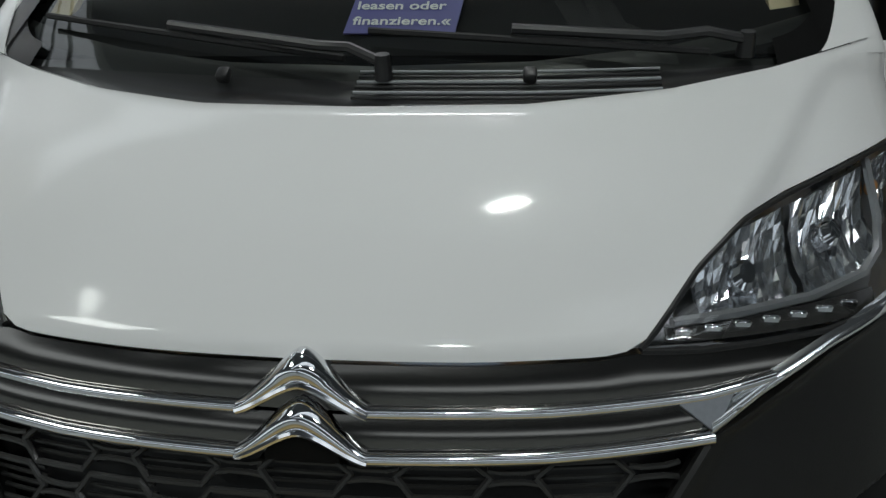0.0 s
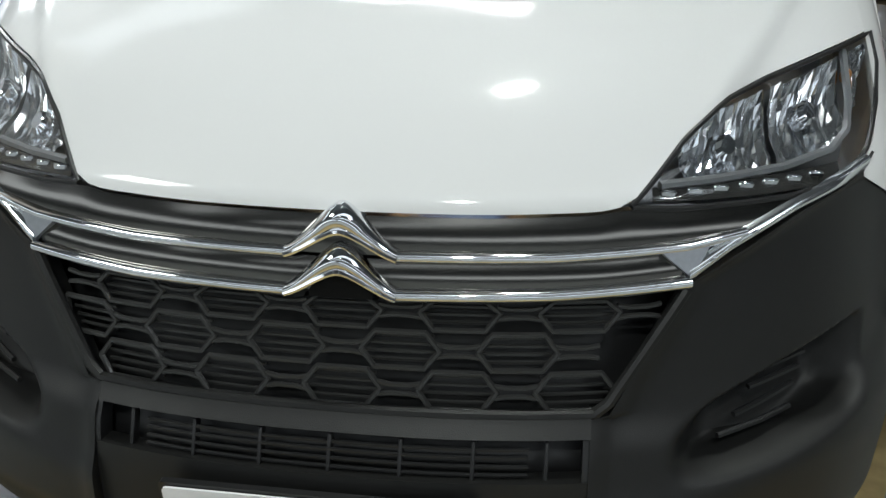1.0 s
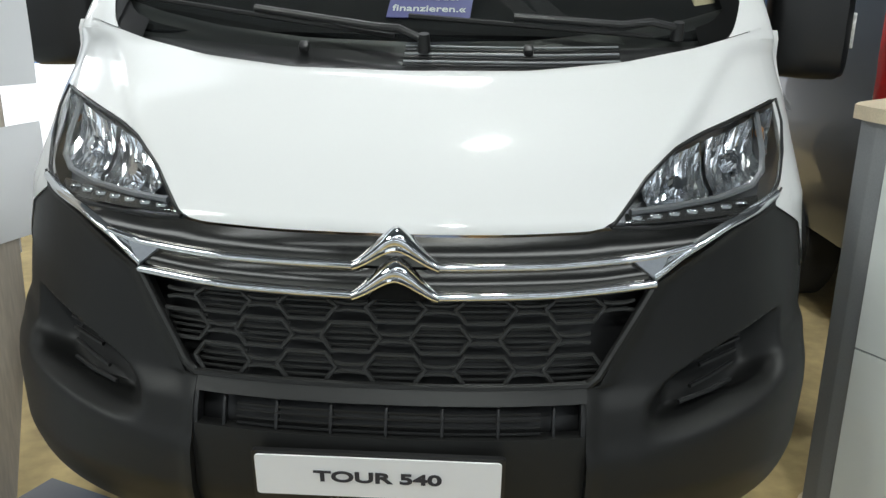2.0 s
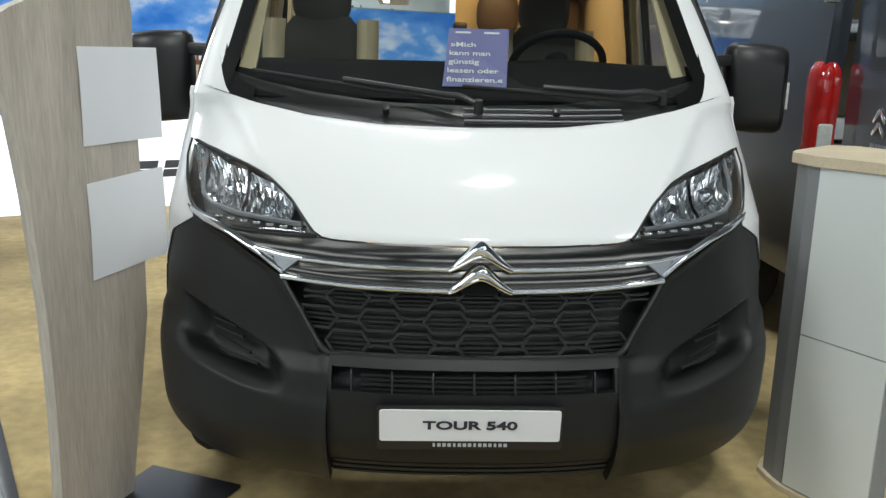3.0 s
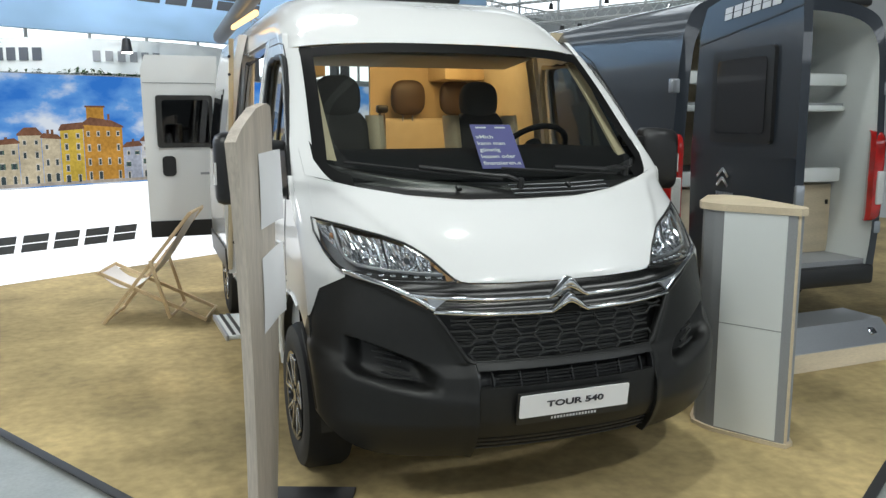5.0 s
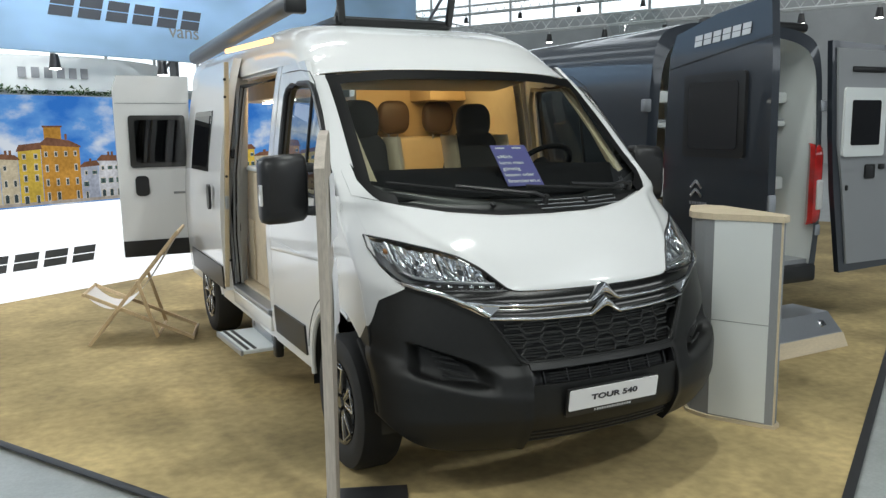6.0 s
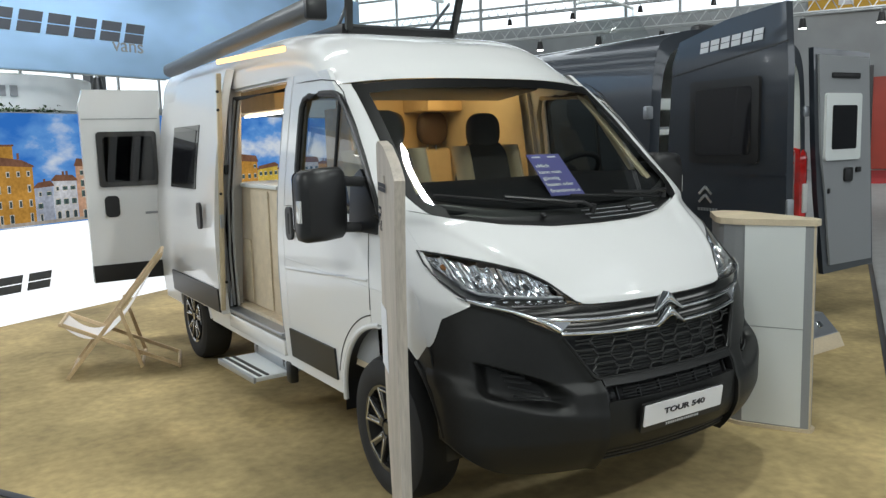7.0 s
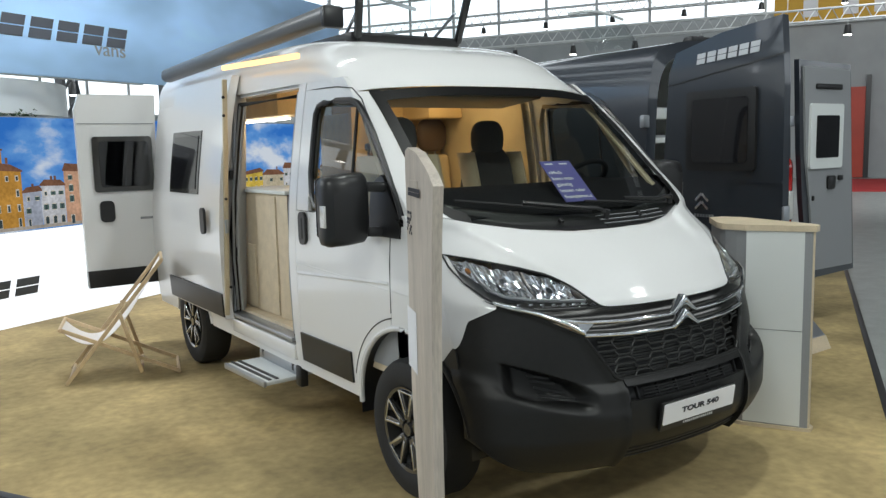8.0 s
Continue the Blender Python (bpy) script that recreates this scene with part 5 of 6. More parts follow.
for x, w, h, hue in FACADES:
    h *= 0.92
    lean = rnd.uniform(-0.05, 0.05) * w
    z0, zl, zr = 1.02, 1.02 + h - lean, 1.02 + h + lean
    bm = bmesh.new()
    flat_shape([(x + 0.003, z0), (x + w - 0.003, z0), (x + w - 0.003, zr), (x + 0.003, zl)], 0.031, bm)
    f = part("pictured_house", bm, GLOW[hue], wall_led, "pictured " + hue + " town house", smooth=False)
    rise = rnd.uniform(0.03, 0.085)
    bm = bmesh.new()
    flat_shape([(x - 0.015, zl - 0.012), (x + w + 0.015, zr - 0.012), (x + w + 0.012, zr + 0.006), (x + w * rnd.uniform(0.7, 0.97), zr + rise), (x + w * rnd.uniform(0.04, 0.3), zl + rise), (x - 0.012, zl + 0.006)], 0.0275, bm)
    part("pictured_roof", bm, TILE, f, smooth=False)
    for k in range(rnd.randint(0, 2)):
        bm = bmesh.new()
        cx = x + w * rnd.uniform(0.2, 0.8)
        flat_shape([(cx, zl + rise * 0.6), (cx + 0.028, zl + rise * 0.6), (cx + 0.028, zl + rise + 0.035), (cx, zl + rise + 0.035)], 0.0335, bm)
        part("pictured_chimney", bm, TILE, f, smooth=False)
    n = max(2, round(w / rnd.uniform(0.10, 0.14)))
    rows = max(2, round(h / rnd.uniform(0.125, 0.165)))
    wide, tall = rnd.uniform(0.024, 0.032), rnd.uniform(0.055, 0.075)
    with_shutters = rnd.random() < 0.65
    panes, surrounds, shutters = bmesh.new(), bmesh.new(), bmesh.new()
    for i in range(n):
        for j in range(rows):
            if rnd.random() < 0.10:
                continue
            cx = x + w * (i + 0.5) / n + rnd.uniform(-0.004, 0.004)
            cz = z0 + (h - 0.02) * (j + 0.52) / rows
            tt = tall * (0.7 if j == rows - 1 else 1.25 if j == 0 else 1.0) / 2
            ww = wide * (1.5 if j == 0 and rnd.random() < 0.5 else 1.0) / 2
            arch = [(cx - ww, cz - tt), (cx + ww, cz - tt), (cx + ww, cz + tt * 0.8), (cx, cz + tt * (1.1 if j == 0 else 0.8)), (cx - ww, cz + tt * 0.8)]
            flat_shape(arch, 0.0255, panes)
            flat_shape([(cx - ww - 0.007, cz - tt - 0.008), (cx + ww + 0.007, cz - tt - 0.008), (cx + ww + 0.007, cz + tt + 0.006), (cx - ww - 0.007, cz + tt + 0.006)], 0.0282, surrounds)
            if with_shutters and j and rnd.random() < 0.85:
                for d in (-1, 1):
                    c2 = cx + d * (ww + 0.009)
                    flat_shape([(c2 - 0.008, cz - tt), (c2 + 0.008, cz - tt), (c2 + 0.008, cz + tt * 0.85), (c2 - 0.008, cz + tt * 0.85)], 0.0255, shutters)
    part("pictured_windows", panes, PANE, f, smooth=False)
    part("window_surrounds", surrounds, REVEAL, f, smooth=False)
    if with_shutters:
        part("shutters", shutters, SHUTTER, f, smooth=False)
    else:
        shutters.free()
tw = part("pictured_tower", bx((0.20, 0.004, 0.16), pose(0.43, 0.034, 1.79)), GLOW["ochre"], wall_led)
part("pictured_roof", bx((0.23, 0.003, 0.02), pose(0.43, 0.0305, 1.87)), TILE, tw)
part("pictured_square", bx((12.6, 0.002, 0.035), pose(2.3, 0.028, 1.035)), STONE, wall_led)
plain_letters(6, 0.27, 0.18, 0.07, 0.25, pose(-0.17, 0.008, 0.42), LETTER, wall_led, "wall_lettering")
bm = bmesh.new()
loft([[Vector((x, y, z)) for x, z in ((-1.42, 0.60), (-1.22, 0.64), (-1.15, 0.60), (-1.28, 0.57))] for y in (0.004, 0.008)], bm=bm)
part("blue_swoosh", bm, glowing("swoosh_blue", (0.25, 0.55, 0.9), 0.8), wall_led)
bm = bmesh.new()
loft([[Vector((x, y, z)) for x, z in ((-1.30, 0.66), (-1.18, 0.70), (-1.14, 0.67), (-1.24, 0.645))] for y in (0.004, 0.008)], bm=bm)
part("red_swoosh", bm, glowing("swoosh_red", (0.85, 0.2, 0.15), 0.8), wall_led)

# hanging banner
BAN = LED @ Matrix.Translation((0, 2.5, 0))
ban = thing("hanging_banner", BAN, "sky-blue fabric banner hung over the stand", "banner")
cloth = material("sky_print", (0.34, 0.54, 0.80), 0.7, mottle=0.38, scale=9.8, stretch=(0.5, 1, 1.0))
part("cloth", bx((12.4, 0.06, 2.0), pose(4.6, 0.03, 3.93), 0.02), cloth, ban)
plain_letters(6, 0.36, 0.30, 0.09, 0.28, pose(3.30, -0.004, 3.60), LETTER, ban, "banner_lettering")
words("vans", 0.30, GREYTRIM, ban, pose(4.28, -0.008, 3.40, 90), 0.003, stretch=1.15)
bm = bmesh.new()
loft([[Vector((x, y, z)) for x, z in ((1.55, 3.85), (1.85, 3.95), (1.98, 3.88), (1.75, 3.80))] for y in (-0.008, -0.004)], bm=bm)
part("swoosh", bm, PAPER, ban)
for x in (-1.2, 2, 6, 10.4):
    bm = bmesh.new()
    tube(bm, (x, 0.03, 4.9), (x, 0.03, 11.38), 0.012, seg=6)
    part("hanging_wire", bm, ALU, ban)

# ---- dark camper van ----
dark = thing("camper_van", Matrix(), "anthracite camper van with its rear doors open", "van")


def dark_ring(y, k=1.0, inset=0.0):
    pts = []
    for z, hw in ((0.46, 0.99), (0.8, 1.025), (1.1, 1.03), (1.45, 1.01), (1.9, 0.985), (2.2, 0.965), (2.42, 0.92), (2.53, 0.83), (2.60, 0.55), (2.61, 0.0)):
        pts.append((hw - inset, z - (inset if z > 2.4 else 0) + (inset if z < 0.5 else 0)))
    full = [Vector((2.88 + x, y - 0.05, z)) for x, z in pts] + [Vector((2.88 - x, y - 0.05, z)) for x, z in reversed(pts[:-1])]
    for _ in range(2):
        full = [full[0]] + [a.lerp(b, t) for a, b in zip(full, full[1:]) for t in (0.25, 0.75)] + [full[-1]]
    return full


part("body", loft([dark_ring(y) for y in (2.02, 2.06, 3.0, 4.5, 6.0, 7.4)], caps=False), ANTHRACITE, dark, "glossy anthracite body")
part("inner_shell", loft([dark_ring(y, inset=0.07) for y in (2.02, 3.2, 4.4)], caps=False), PALE, dark)
part("bulkhead", bx((1.95, 0.03, 2.0), pose(2.88, 3.9, 1.5)), CREAM, dark)
rim_o, rim_i = dark_ring(2.02), dark_ring(2.02, inset=0.09)
part("door_frame", loft([rim_o, [v + Vector((0, -0.015, 0)) for v in rim_i]], caps=False), ANTHRACITE, dark)
part("rear_bumper", bx((1.96, 0.14, 0.16), pose(2.88, 2.0, 0.47), 0.03), BLACK, dark)
for s in (-1, 1):
    tl = part("tail_lamp", loft([[Vector((2.88 + s * x, y, z)) for x, y in [(0.915 + (x - 0.915) * k, 2.05 + (y - 2.05) * k) for x, y in ((0.905, 2.0), (0.915, 1.955), (0.955, 1.935), (1.0, 1.94), (1.03, 1.965), (1.042, 2.01), (1.04, 2.06), (0.95, 2.06))]] for z, k in ((0.90, 0.55), (0.915, 0.82), (0.95, 0.97), (1.02, 1.0), (1.28, 0.97), (1.34, 1.0), (1.52, 1.0), (1.58, 0.93), (1.615, 0.75), (1.625, 0.45))]), RED, dark, "red tail lamp")
    part("clear_section", bx((0.075, 0.03, 0.27), pose(2.88 + s * 0.975, 1.943, 1.17), 0.013, 3), CLEARLENS, tl)
    for yw in (3.0, 6.3):
        wheel = thing("wheel", Matrix.Translation((2.88 + s * 0.90, yw, 0.362)), "", "")
        wheel.parent = dark
        bm = bmesh.new()
        tube(bm, (-0.11, 0, 0), (0.11, 0, 0), 0.362, seg=40)
        bmesh.ops.bevel(bm, geom=[e for e in bm.edges if e.calc_face_angle(0) > 1], offset=0.03, segments=2, affect="EDGES")
        part("tyre", bm, RUBBER, wheel)
        bm = bmesh.new()
        tube(bm, (-0.115, 0, 0), (0.115, 0, 0), 0.215, seg=24)
        part("rim", bm, GLOSS, wheel)
    for z in (0.85, 1.95):
        bm = bmesh.new()
        box(bm, (0.07, 0.05, 0.10), pose(2.88 + s * 1.0, 1.98, z), 0.012)
        part("hinge", bm, ALU, dark)
part("side_seam", rope([Vector((2.88 - 0.945, y, 2.03)) for y in (2.1, 3, 4, 5.5)], 0.004, 5), BLACK, dark)
plain_letters(6, 0.095, 0.08, 0.03, 0.2, Matrix.Translation((1.915, 3.05, 1.93)) @ pose(0, 0, 0, 0, 0, -90), LETTERW, dark, "side_lettering")
bm = bmesh.new()
for k in range(5):
    loft([[Vector((1.855, y, z)) for y, z in ((3.0 + 0.35 * k, 1.0 + 0.13 * k), (3.35 + 0.35 * k, 1.13 + 0.13 * k), (3.36 + 0.35 * k, 1.17 + 0.13 * k), (3.0 + 0.35 * k, 1.05 + 0.13 * k))], [Vector((1.852, y, z)) for y, z in ((3.0 + 0.35 * k, 1.0 + 0.13 * k), (3.35 + 0.35 * k, 1.13 + 0.13 * k), (3.36 + 0.35 * k, 1.17 + 0.13 * k), (3.0 + 0.35 * k, 1.05 + 0.13 * k))]], bm=bm)
part("side_stripe", bm, GREYTRIM, dark)
# left rear door, open square to the body
ld = thing("rear_door", Matrix.Translation((1.95, 1.85, 0)) @ pose(0, 0, 0, 0, 0, -96) @ Matrix.Diagonal((1.04, 1, 1, 1)), "", "")
ld.parent = dark
tagged(ld, "open anthracite rear door with a dark window")
part("door_panel", extrude_outline([(0.03, 0.46), (1.04, 0.46), (1.07, 1.3), (1.06, 2.2), (1.03, 2.60), (0.55, 2.55), (0.12, 2.45), (0.05, 2.3), (0.0, 1.5)], 0.06, m=Matrix.Translation((0, -0.0, 0))), ANTHRACITE, ld, smooth=False)
part("fold_line", bx((1.03, 0.006, 0.012), pose(0.55, -0.002, 2.28, 0, -8)), BLACK, ld)
part("fold_line", bx((1.03, 0.012, 0.02), pose(0.55, -0.002, 1.50)), ANTHRACITE, ld)
w = part("window", extrude_outline(rounded(0.25, 1.57, 0.86, 2.15, 0.03), 0.03, m=Matrix.Translation((0, -0.025, 0))), BLACK, ld, "black framed rear window")
part("pane", extrude_outline(rounded(0.31, 1.63, 0.80, 2.09, 0.03), 0.003, m=Matrix.Translation((0, -0.030, 0))), BLACKGLASS, w)
plain_letters(6, 0.075, 0.075, 0.018, 0.2, pose(0.60, -0.006, 2.40, 0, -4), LETTERW, ld, "door_lettering")
for dz in (0, -0.06):
    bm = bmesh.new()
    for s in (-1, 1):
        bar(bm, (0.40, -0.012, 1.40 + dz), (0.40 + s * 0.06, -0.012, 1.345 + dz), 0.012, 0.022, (0, 0, 1), 0.003)
    part("chevron", bm, CHROME, ld)
bm = bmesh.new()
for k in range(7):
    box(bm, (0.018, 0.004, 0.022), pose(0.33 + 0.027 * k, -0.004, 1.235))
part("badge_letters", bm, ALU, ld)
part("door_latch", bx((0.03, 0.06, 0.12), pose(1.07, 0.03, 1.28), 0.008), ALU, ld)
# right rear door, swung round with its inside showing
rd = thing("rear_door", Matrix.Translation((3.95, 1.90, 0)), "", "")
rd.parent = dark
tagged(rd, "open rear door with grey inner lining and white framed window")
part("door_panel", extrude_outline([(0.20, 0.44), (1.02, 0.46), (0.90, 1.7), (0.83, 2.49), (-0.06, 2.51), (0.0, 1.7), (0.06, 1.2)], 0.05, m=Matrix.Translation((0, 0.02, 0))), ANTHRACITE, rd, smooth=False)
part("lining", extrude_outline([(0.27, 0.52), (0.96, 0.52), (0.86, 1.7), (0.79, 2.44), (0.0, 2.45), (0.07, 1.6), (0.16, 1.2)], 0.02, m=Matrix.Translation((0, 0.0, 0))), GREYTRIM, rd, "grey inner lining", smooth=False)
wf = part("window_frame", extrude_outline(rounded(0.10, 1.50, 0.66, 2.11, 0.03), 0.03, m=Matrix.Translation((0, -0.025, 0))), PALE, rd, "white window frame")
part("pane", extrude_outline(rounded(0.19, 1.60, 0.58, 2.0, 0.02), 0.004, m=Matrix.Translation((0, -0.030, 0))), BLACKGLASS, wf)
part("latch", bx((0.14, 0.03, 0.13), pose(0.50, -0.01, 1.36), 0.02), BLACK, rd)
part("latch_knob", bx((0.07, 0.03, 0.05), pose(0.66, -0.01, 1.40), 0.01), BLACK, rd)
part("pull", bx((0.45, 0.02, 0.05), pose(0.42, -0.006, 2.27), 0.012), BLACK, rd)
part("cap", bx((0.035, 0.02, 0.05), pose(0.20, -0.006, 1.22), 0.01), BLACK, rd)
# its rear interior
for z, h in ((2.03, 0.10), (1.80, 0.05), (1.26, 0.12)):
    part("bed_edge", bx((1.80, 0.06, h), pose(2.88, 2.30, z), 0.02), PALE, dark)
part("bed_base", bx((1.80, 1.5, 0.05), pose(2.88, 3.05, 1.82)), GREYTRIM, dark)
part("bed_base", bx((1.80, 1.5, 0.05), pose(2.88, 3.05, 1.24)), GREYTRIM, dark)
part("locker", bx((0.55, 0.9, 0.58), pose(3.55, 2.85, 0.88), 0.01), BIRCH, dark)
part("locker", bx((0.40, 0.9, 0.58), pose(2.25, 2.85, 0.88), 0.01), BIRCH, dark)
part("load_floor", bx((1.86, 2.2, 0.04), pose(2.88, 3.1, 0.57)), GREYTRIM, dark)
for x in (3.33, 3.77):
    part("knob", bx((0.02, 0.02, 0.04), pose(x, 2.39, 1.02), 0.005), BLACK, dark)
bm = bmesh.new()
box(bm, (0.52, 0.02, 0.11), pose(2.35, 1.92, 0.94))
part("show_plate", bm, PAPER, dark)
part("roof_rail", bx((1.2, 0.12, 0.08), pose(3.2, 2.15, 2.63), 0.03), BLACK, dark)
part("roof_dome", grid(lambda u, v: Vector((2.52 + 0.76 * u, 3.20 + 0.30 * v - 0.10 * math.sin(math.pi * u) * math.sin(math.pi * v), 2.64 + 0.40 * v + 0.05 * math.sin(math.pi * u))), 12, 8), ACRYLIC, dark, "raised clear acrylic roof dome")
part("dome_rim", rope([Vector((2.52 + 0.76 * u, 3.50, 3.04 + 0.05 * math.sin(math.pi * u))) for u in [k / 10 for k in range(11)]], 0.014, 6), PALE, dark)

# step plinth behind the dark van
plinth = thing("step_plinth", pose(2.82, 1.50, 0, 0, 0, 2), "low grey step plinth with a pale wooden front", "step")
rings = [[Vector((x, y, z)) for y, z in ((-0.25, 0.0), (-0.20, 0.115), (-0.06, 0.255), (0.28, 0.255), (0.28, 0.0))] for x in (-0.58, 0.60)]
part("core", loft(rings), ALU, plinth, smooth=False)
part("wooden_front", loft([[Vector((x, y, z)) for y, z in ((-0.262, 0.003), (-0.212, 0.112), (-0.205, 0.110), (-0.255, 0.003))] for x in (-0.58, 0.60)]), BIRCH, plinth, smooth=False)
part("socket", bx((0.07, 0.02, 0.06), pose(0.42, -0.14, 0.19, -45), 0.01), CHROME, plinth)


# ---- setting ----
floor = tagged(part("floor", bx((140, 140, 0.1), pose(0, 0, -0.075)), CONCRETE), "grey polished hall floor", "floor", kind="structure")
STAND = pose(-0.46, -1.42, 0, 0, 0, 31)
carpet = tagged(part("carpet", bx((14, 10.5, 0.024), STAND @ pose(7, 5.25, -0.012), 0.004), CARPET), "sand-coloured carpet of the stand", "carpet", kind="structure")
for nm, m, l in (("edging", STAND @ pose(7, 0, 0.002), 14), ("edging", STAND @ pose(0, 5.25, 0.002, 0, 0, 90), 10.5)):
    tagged(part(nm, bx((l, 0.05, 0.012), m, 0.003), EDGE), "dark edging strip of the carpet", "edging", kind="structure")

# hall shell, set square to the stand
HALL = pose(0, 0, 0, 0, 0, 30)
WALLM = material("hall_wall", (0.34, 0.36, 0.36), 0.7, mottle=0.1, scale=8)
STEEL = material("painted_steel", (0.48, 0.50, 0.50), 0.5, mottle=0.08, scale=20)
DARKSTEEL = material("dark_steel", (0.09, 0.095, 0.10), 0.5, mottle=0.1, scale=20)
DAY = glowing("daylight_pane", (0.86, 0.94, 1.0), 2.6)


def hall_wall(name, m, length):
    tagged(part(name, bx((length, 0.3, 11.4), m @ pose(0, 0.15, 5.65)), WALLM), "plain grey hall wall", "wall", kind="structure")


hall_wall("wall_east", HALL @ pose(37, 0, 0, 0, 0, -90), 80)
hall_wall("wall_north", HALL @ pose(0, 32, 0), 74)
hall_wall("wall_west", HALL @ pose(-37, 0, 0, 0, 0, 90), 80)
hall_wall("wall_south", HALL @ pose(0, -40, 0, 0, 0, 180), 74)
tagged(part("ceiling", bx((74, 80, 0.3), HALL @ pose(0, 0, 11.5)), material("roof_deck", (0.13, 0.14, 0.15), 0.8, mottle=0.15, scale=6)), "high hall ceiling", "ceiling", kind="structure")


def glazing(name, m, n, w, h):
    """A long band of daylight panes in a steel grid."""
    g = tagged(new(name), "band of bright daylight panes in a pale steel grid", "window", kind="structure")
    g.matrix_basis = m
    for k in range(n):
        part("pane", bx((w - 0.14, 0.04, h), pose((k - (n - 1) / 2) * w, -0.05, 0)), DAY, g, smooth=False)
    bm = bmesh.new()
    for k in range(n + 1):
        box(bm, (0.14, 0.12, h + 0.2), pose((k - n / 2) * w, -0.08, 0))
    for z in (-h / 2, -h / 6, h / 6, h / 2):
        box(bm, (n * w, 0.10, 0.12), pose(0, -0.08, z))
    part("window_frame", bm, STEEL, g, smooth=False)


glazing("window_1", HALL @ pose(4, 31.9, 7.0), 24, 2.6, 6.4)
glazing("window_2", HALL @ pose(36.9, 19, 9.2, 0, 0, -90), 15, 2.6, 3.4)
for i in range(3):
    glazing("window_" + str(3 + i), HALL @ pose(2, 10 + 7 * i, 11.30, 90), 16, 3.2, 2.2)

glazing("window_8", HALL @ pose(-7, -6.5, 11.30, 90), 9, 3.2, 2.2)
glazing("window_9", HALL @ pose(-7, -14, 11.30, 90), 9, 3.2, 2.2)
glazing("window_6", HALL @ pose(-36.9, -4, 8.2, 0, 0, 90), 24, 2.6, 4.6)
glazing("window_7", HALL @ pose(0, -39.9, 7.8, 0, 0, 180), 24, 2.6, 5.2)

# roof trusses
for i in range(7):
    tr = tagged(new("roof_truss"), "pale steel lattice roof truss", "truss", group="roof trusses")
    tr.matrix_basis = HALL @ pose(0, -16 + 9 * i, 0)
    for z in (9.3, 10.8):
        bm = bmesh.new()
        box(bm, (74, 0.16, 0.16), pose(0, 0, z))
        part("chord", bm, STEEL, tr, smooth=False)
    bm = bmesh.new()
    for k in range(48):
        x = -36.75 + 1.5 * k
        bar(bm, (x, 0, 9.3 if k % 2 else 10.8), (x + 1.5, 0, 10.8 if k % 2 else 9.3), 0.08, 0.08, (0, 1, 0))
    part("lattice", bm, STEEL, tr, smooth=False)
# suspended lighting gantries with lamps
LAMPGLOW = glowing("spot_glow", (1.0, 0.97, 0.92), 14.0)


def gantry(m, x0, x1, z, first, pitch, count):
    gan = tagged(new("lighting_gantry"), "suspended lattice gantry carrying spotlights", "gantry", group="lighting gantries")
    gan.matrix_basis = m
    for dy, dz in ((0, 0), (0.4, 0), (0.2, 0.35)):
        bm = bmesh.new()
        tube(bm, (x0, dy, z + dz), (x1, dy, z + dz), 0.03, seg=8)
        part("tube", bm, STEEL, gan)
    bm = bmesh.new()
    for k in range(int((x1 - x0) / 0.4)):
        x = x0 + 0.4 * k
        tube(bm, (x, 0, z), (x + 0.2, 0.2, z + 0.35), 0.014, seg=5)
        tube(bm, (x + 0.2, 0.2, z + 0.35), (x + 0.4, 0.4, z), 0.014, seg=5)
        tube(bm, (x, 0, z), (x + 0.4, 0.4, z), 0.014, seg=5)
    part("lattice", bm, STEEL, gan)
    for k in range(4):
        x = x0 + (x1 - x0) * (k + 0.5) / 4
        bm = bmesh.new()
        tube(bm, (x, 0.2, z + 0.3), (x, 0.2, 11.4), 0.012, seg=5)
        part("wire", bm, STEEL, gan)
    for k in range(count):
        sp = tagged(new("spotlight"), "round spotlight clamped to the gantry", "spotlight", group="gantry spotlights")
        sp.matrix_basis = m @ pose(first + pitch * k, 0, z - 0.24)
        bm = bmesh.new()
        tube(bm, (0, 0, -0.12), (0, 0, 0.14), 0.11, 0.07, 16)
        part("can", bm, BLACK, sp)
        bm = bmesh.new()
        tube(bm, (0, 0, -0.135), (0, 0, -0.122), 0.10, seg=16)
        part("lamp_face", bm, LAMPGLOW, sp)
        part("clamp", bx((0.03, 0.05, 0.16), pose(0, 0, 0.18)), STEEL, sp)


gantry(HALL @ pose(0, 14.5, 0), -22, 26, 5.2, -20, 2.9, 16)
gantry(HALL @ pose(0, 13.0, 0), -10, 10, 3.35, -9, 2.4, 8)
gantry(HALL @ pose(21, -2, 0, 0, 0, 90), 0, 20, 4.9, 1, 1.9, 10)
gantry(HALL @ pose(27, -2, 0, 0, 0, 90), 0, 26, 6.6, 1, 2.6, 9)
gantry(HALL @ pose(0, 20, 0), 2, 30, 6.0, 3, 2.6, 10)

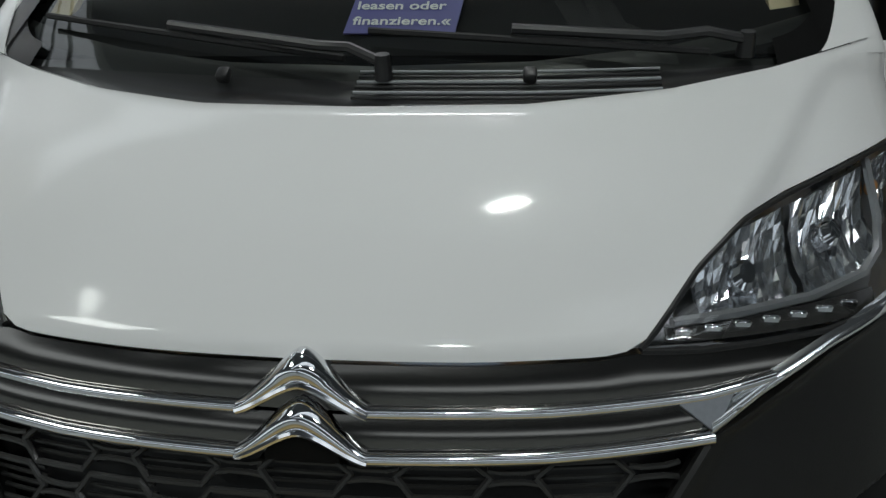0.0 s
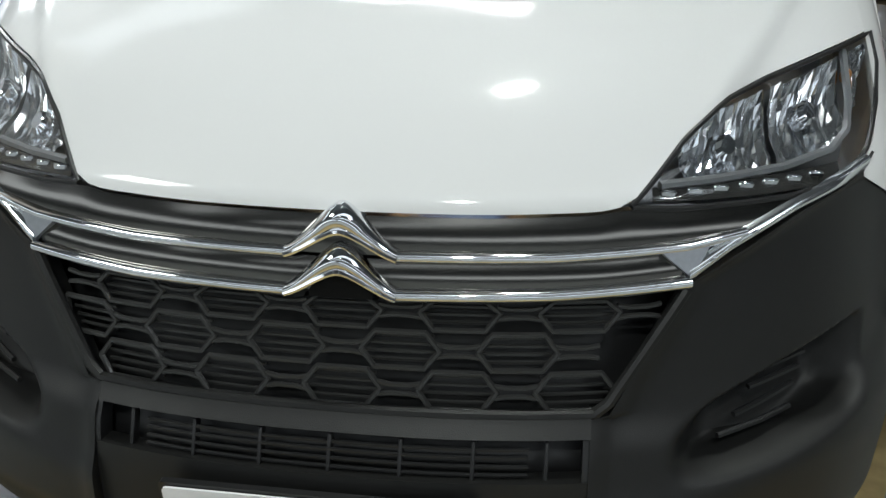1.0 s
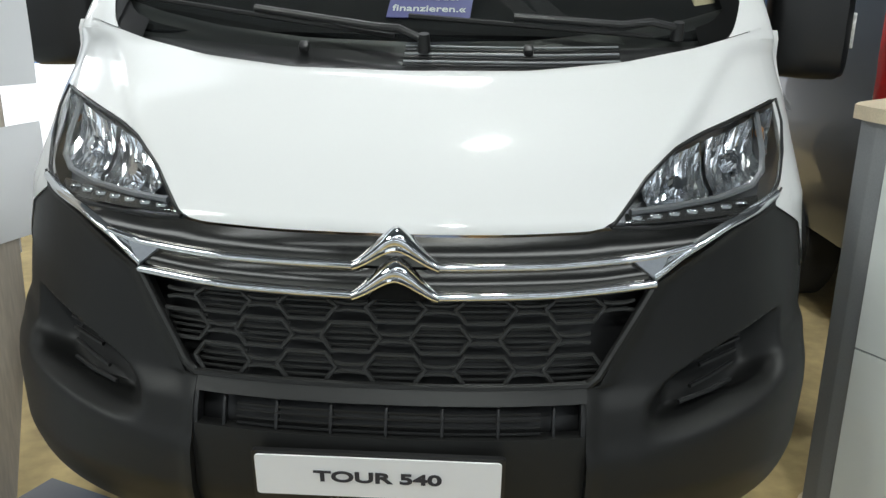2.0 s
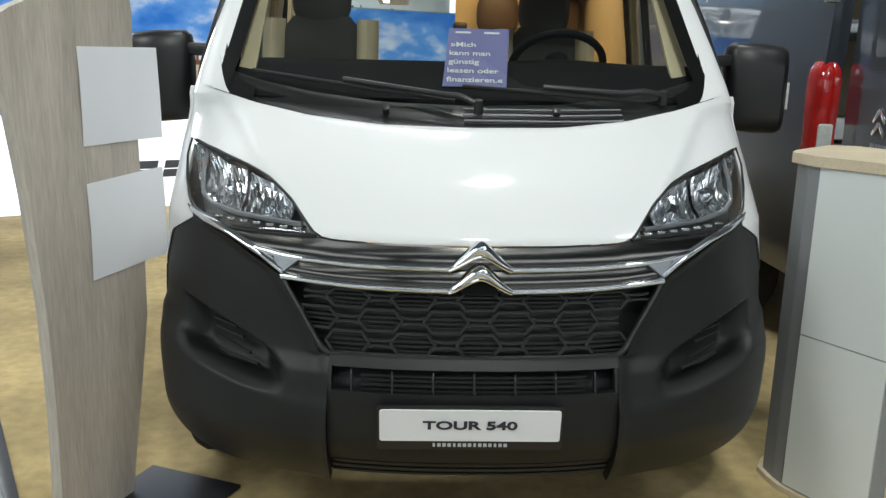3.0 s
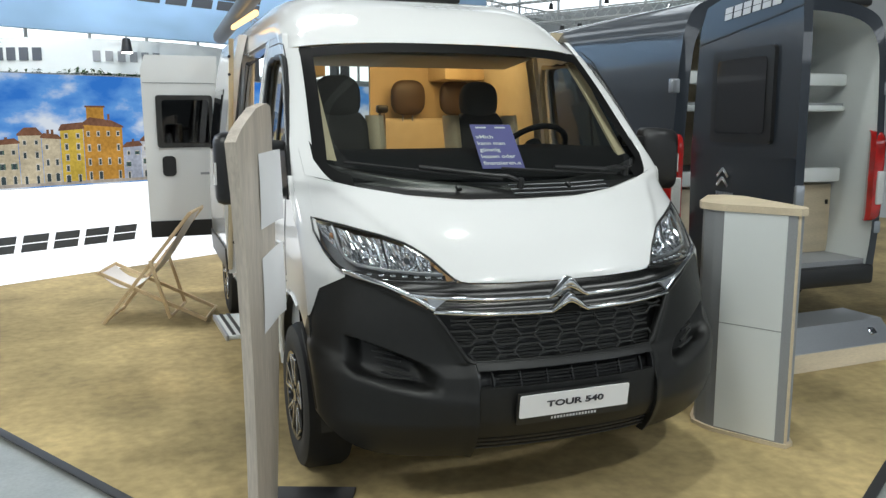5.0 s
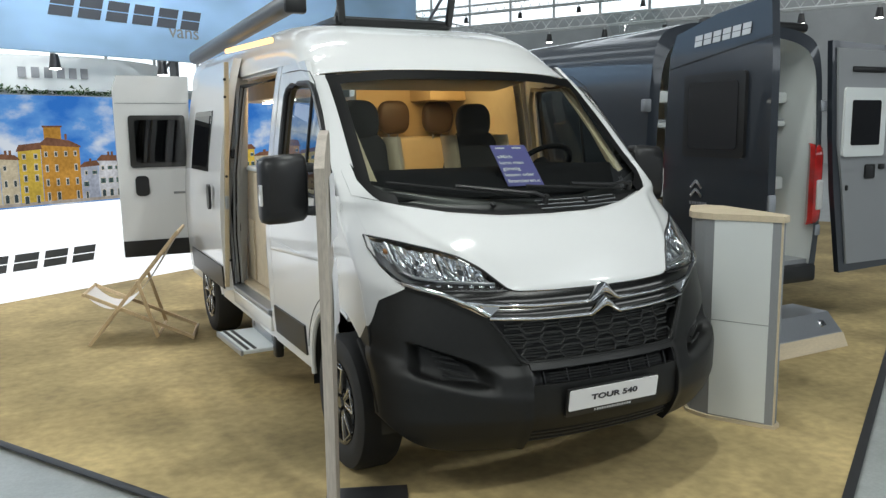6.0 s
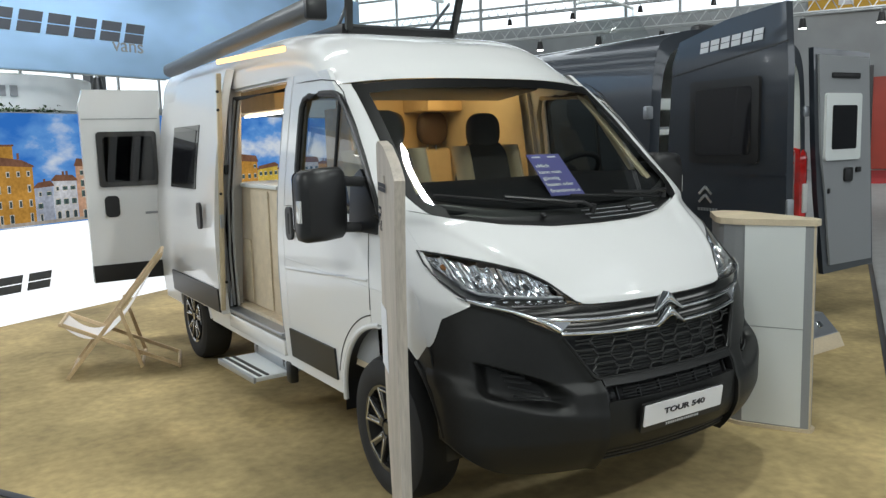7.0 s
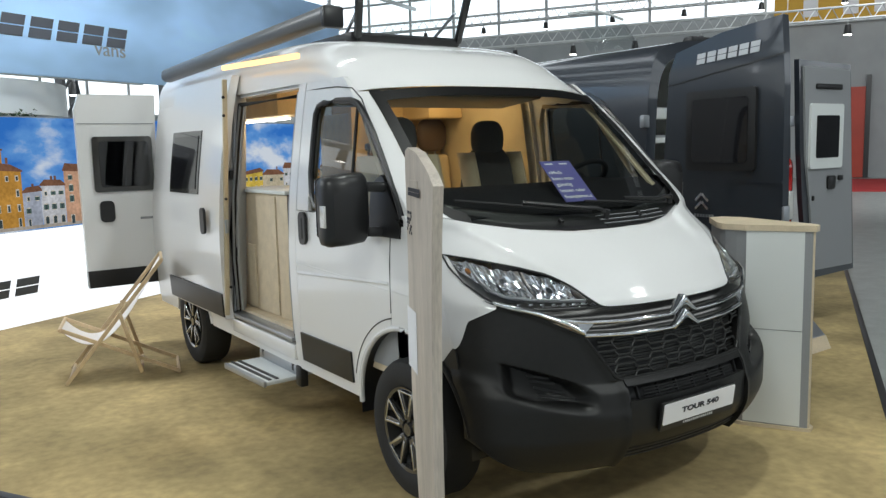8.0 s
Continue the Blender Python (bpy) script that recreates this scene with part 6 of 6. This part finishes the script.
# far stands
drum = tagged(new("round_sign"), "round white hanging sign of another stand", "sign")
drum.matrix_basis = pose(-2.6, 17.6, 0)
bm = bmesh.new()
tube(bm, (0, 0, 2.62), (0, 0, 3.28), 3.1, seg=48)
part("drum", bm, PALE, drum)
bm = bmesh.new()
for k in range(5):
    a = radians(236 + 4.6 * k)
    box(bm, (0.17, 0.02, 0.24), Matrix.Translation((3.11 * math.cos(a), 3.11 * math.sin(a), 2.97)) @ pose(0, 0, 0, 0, 0, math.degrees(a) + 90))
part("lettering", bm, LETTER, drum)
bm = bmesh.new()
for k in range(6):
    a = radians(274 + 4.2 * k)
    box(bm, (0.14, 0.02, 0.20), Matrix.Translation((3.11 * math.cos(a), 3.11 * math.sin(a), 2.95)) @ pose(0, 0, 0, 0, 0, math.degrees(a) + 90))
part("pale_lettering", bm, GREYTRIM, drum)
LEAF = material("leaf", (0.05, 0.11, 0.03), 0.6, vary=0.3)
hedge = tagged(new("hedge"), "row of green plants under the round sign", "plants", kind="stuff")
bm = bmesh.new()
rnd = random.Random(8)
for k in range(1500):
    a = radians(rnd.uniform(225, 315))
    r = 3.0 + rnd.uniform(-0.15, 0.2)
    c = Vector((-2.6 + r * math.cos(a), 17.6 + r * math.sin(a), 2.48 + rnd.uniform(-0.1, 0.24) * (0.4 + 0.6 * abs(math.sin(a * 9)))))
    q = [c + Vector((rnd.uniform(-0.06, 0.06), rnd.uniform(-0.06, 0.06), rnd.uniform(-0.05, 0.05))) for _ in range(4)]
    bm.faces.new([bm.verts.new(p) for p in q[:3]])
part("leaves", bm, LEAF, hedge, smooth=False)
tagged(part("stand_fascia", bx((9, 3, 2.45), pose(-2.6, 17.6, 1.22), 0.02), PALE), "plain white stand behind the light wall", "stand")
tagged(part("stand_fascia", bx((3.0, 0.3, 4.2), HALL @ pose(15, 12.5, 2.1), 0.02), PALE), "tall white stand panel", "stand")
for x, y in ((1.6, 23.2), (4.3, 22.5), (8.4, 24.0)):
    col = tagged(new("hall_column"), "dark lattice steel column of the hall", "column", group="hall columns")
    col.matrix_basis = pose(x, y, 0, 0, 0, 30)
    for dx in (-0.22, 0.22):
        part("leg", bx((0.12, 0.30, 11.35), pose(dx, 0, 5.675)), DARKSTEEL, col, smooth=False)
    for k in range(14):
        bm = bmesh.new()
        bar(bm, (-0.20, 0, 0.4 + 0.78 * k), (0.20, 0, 1.0 + 0.78 * k), 0.06, 0.06, (0, 1, 0))
        part("brace", bm, DARKSTEEL, col, smooth=False)

# far end of the hall: yellow guide sign, red gate and red carpet
sign = tagged(new("guide_sign"), "long yellow hall guide sign with white pictograms", "sign")
sign.matrix_basis = HALL @ pose(36.6, -3.6, 0, 0, 0, -90)
YEL = material("sign_yellow", (0.62, 0.36, 0.03), 0.6, mottle=0.06)
part("panel", bx((13, 0.2, 1.3), pose(1.2, 0, 7.5)), YEL, sign, smooth=False)
for x in (-3.8, -2.2, -1.0, 1.4, 3.0):
    part("pictogram", bx((0.6, 0.04, 0.75), pose(x, -0.12, 7.5), 0.02), PAPER, sign, "white pictogram field")
REDM = material("red_gate", (0.42, 0.045, 0.02), 0.5, mottle=0.15, scale=6)
gate = tagged(new("door_1"), "large red roller gate in the hall wall", "gate", kind="structure")
gate.matrix_basis = HALL @ pose(36.9, -1.9, 0, 0, 0, -90)
part("gate_leaf", bx((1.15, 0.1, 4.0), pose(-0.35, -0.02, 2.0)), REDM, gate, smooth=False)
for x in (-1.03, 0.33):
    part("gate_post", bx((0.2, 0.25, 4.5), pose(x, -0.05, 2.25)), BLACK, gate, smooth=False)
tagged(part("red_carpet", bx((9, 4.0, 0.02), HALL @ pose(31, -2.5, -0.014)), material("red_carpet", (0.45, 0.03, 0.03), 0.95, mottle=0.1)), "red carpet by the gate", "carpet", kind="structure")
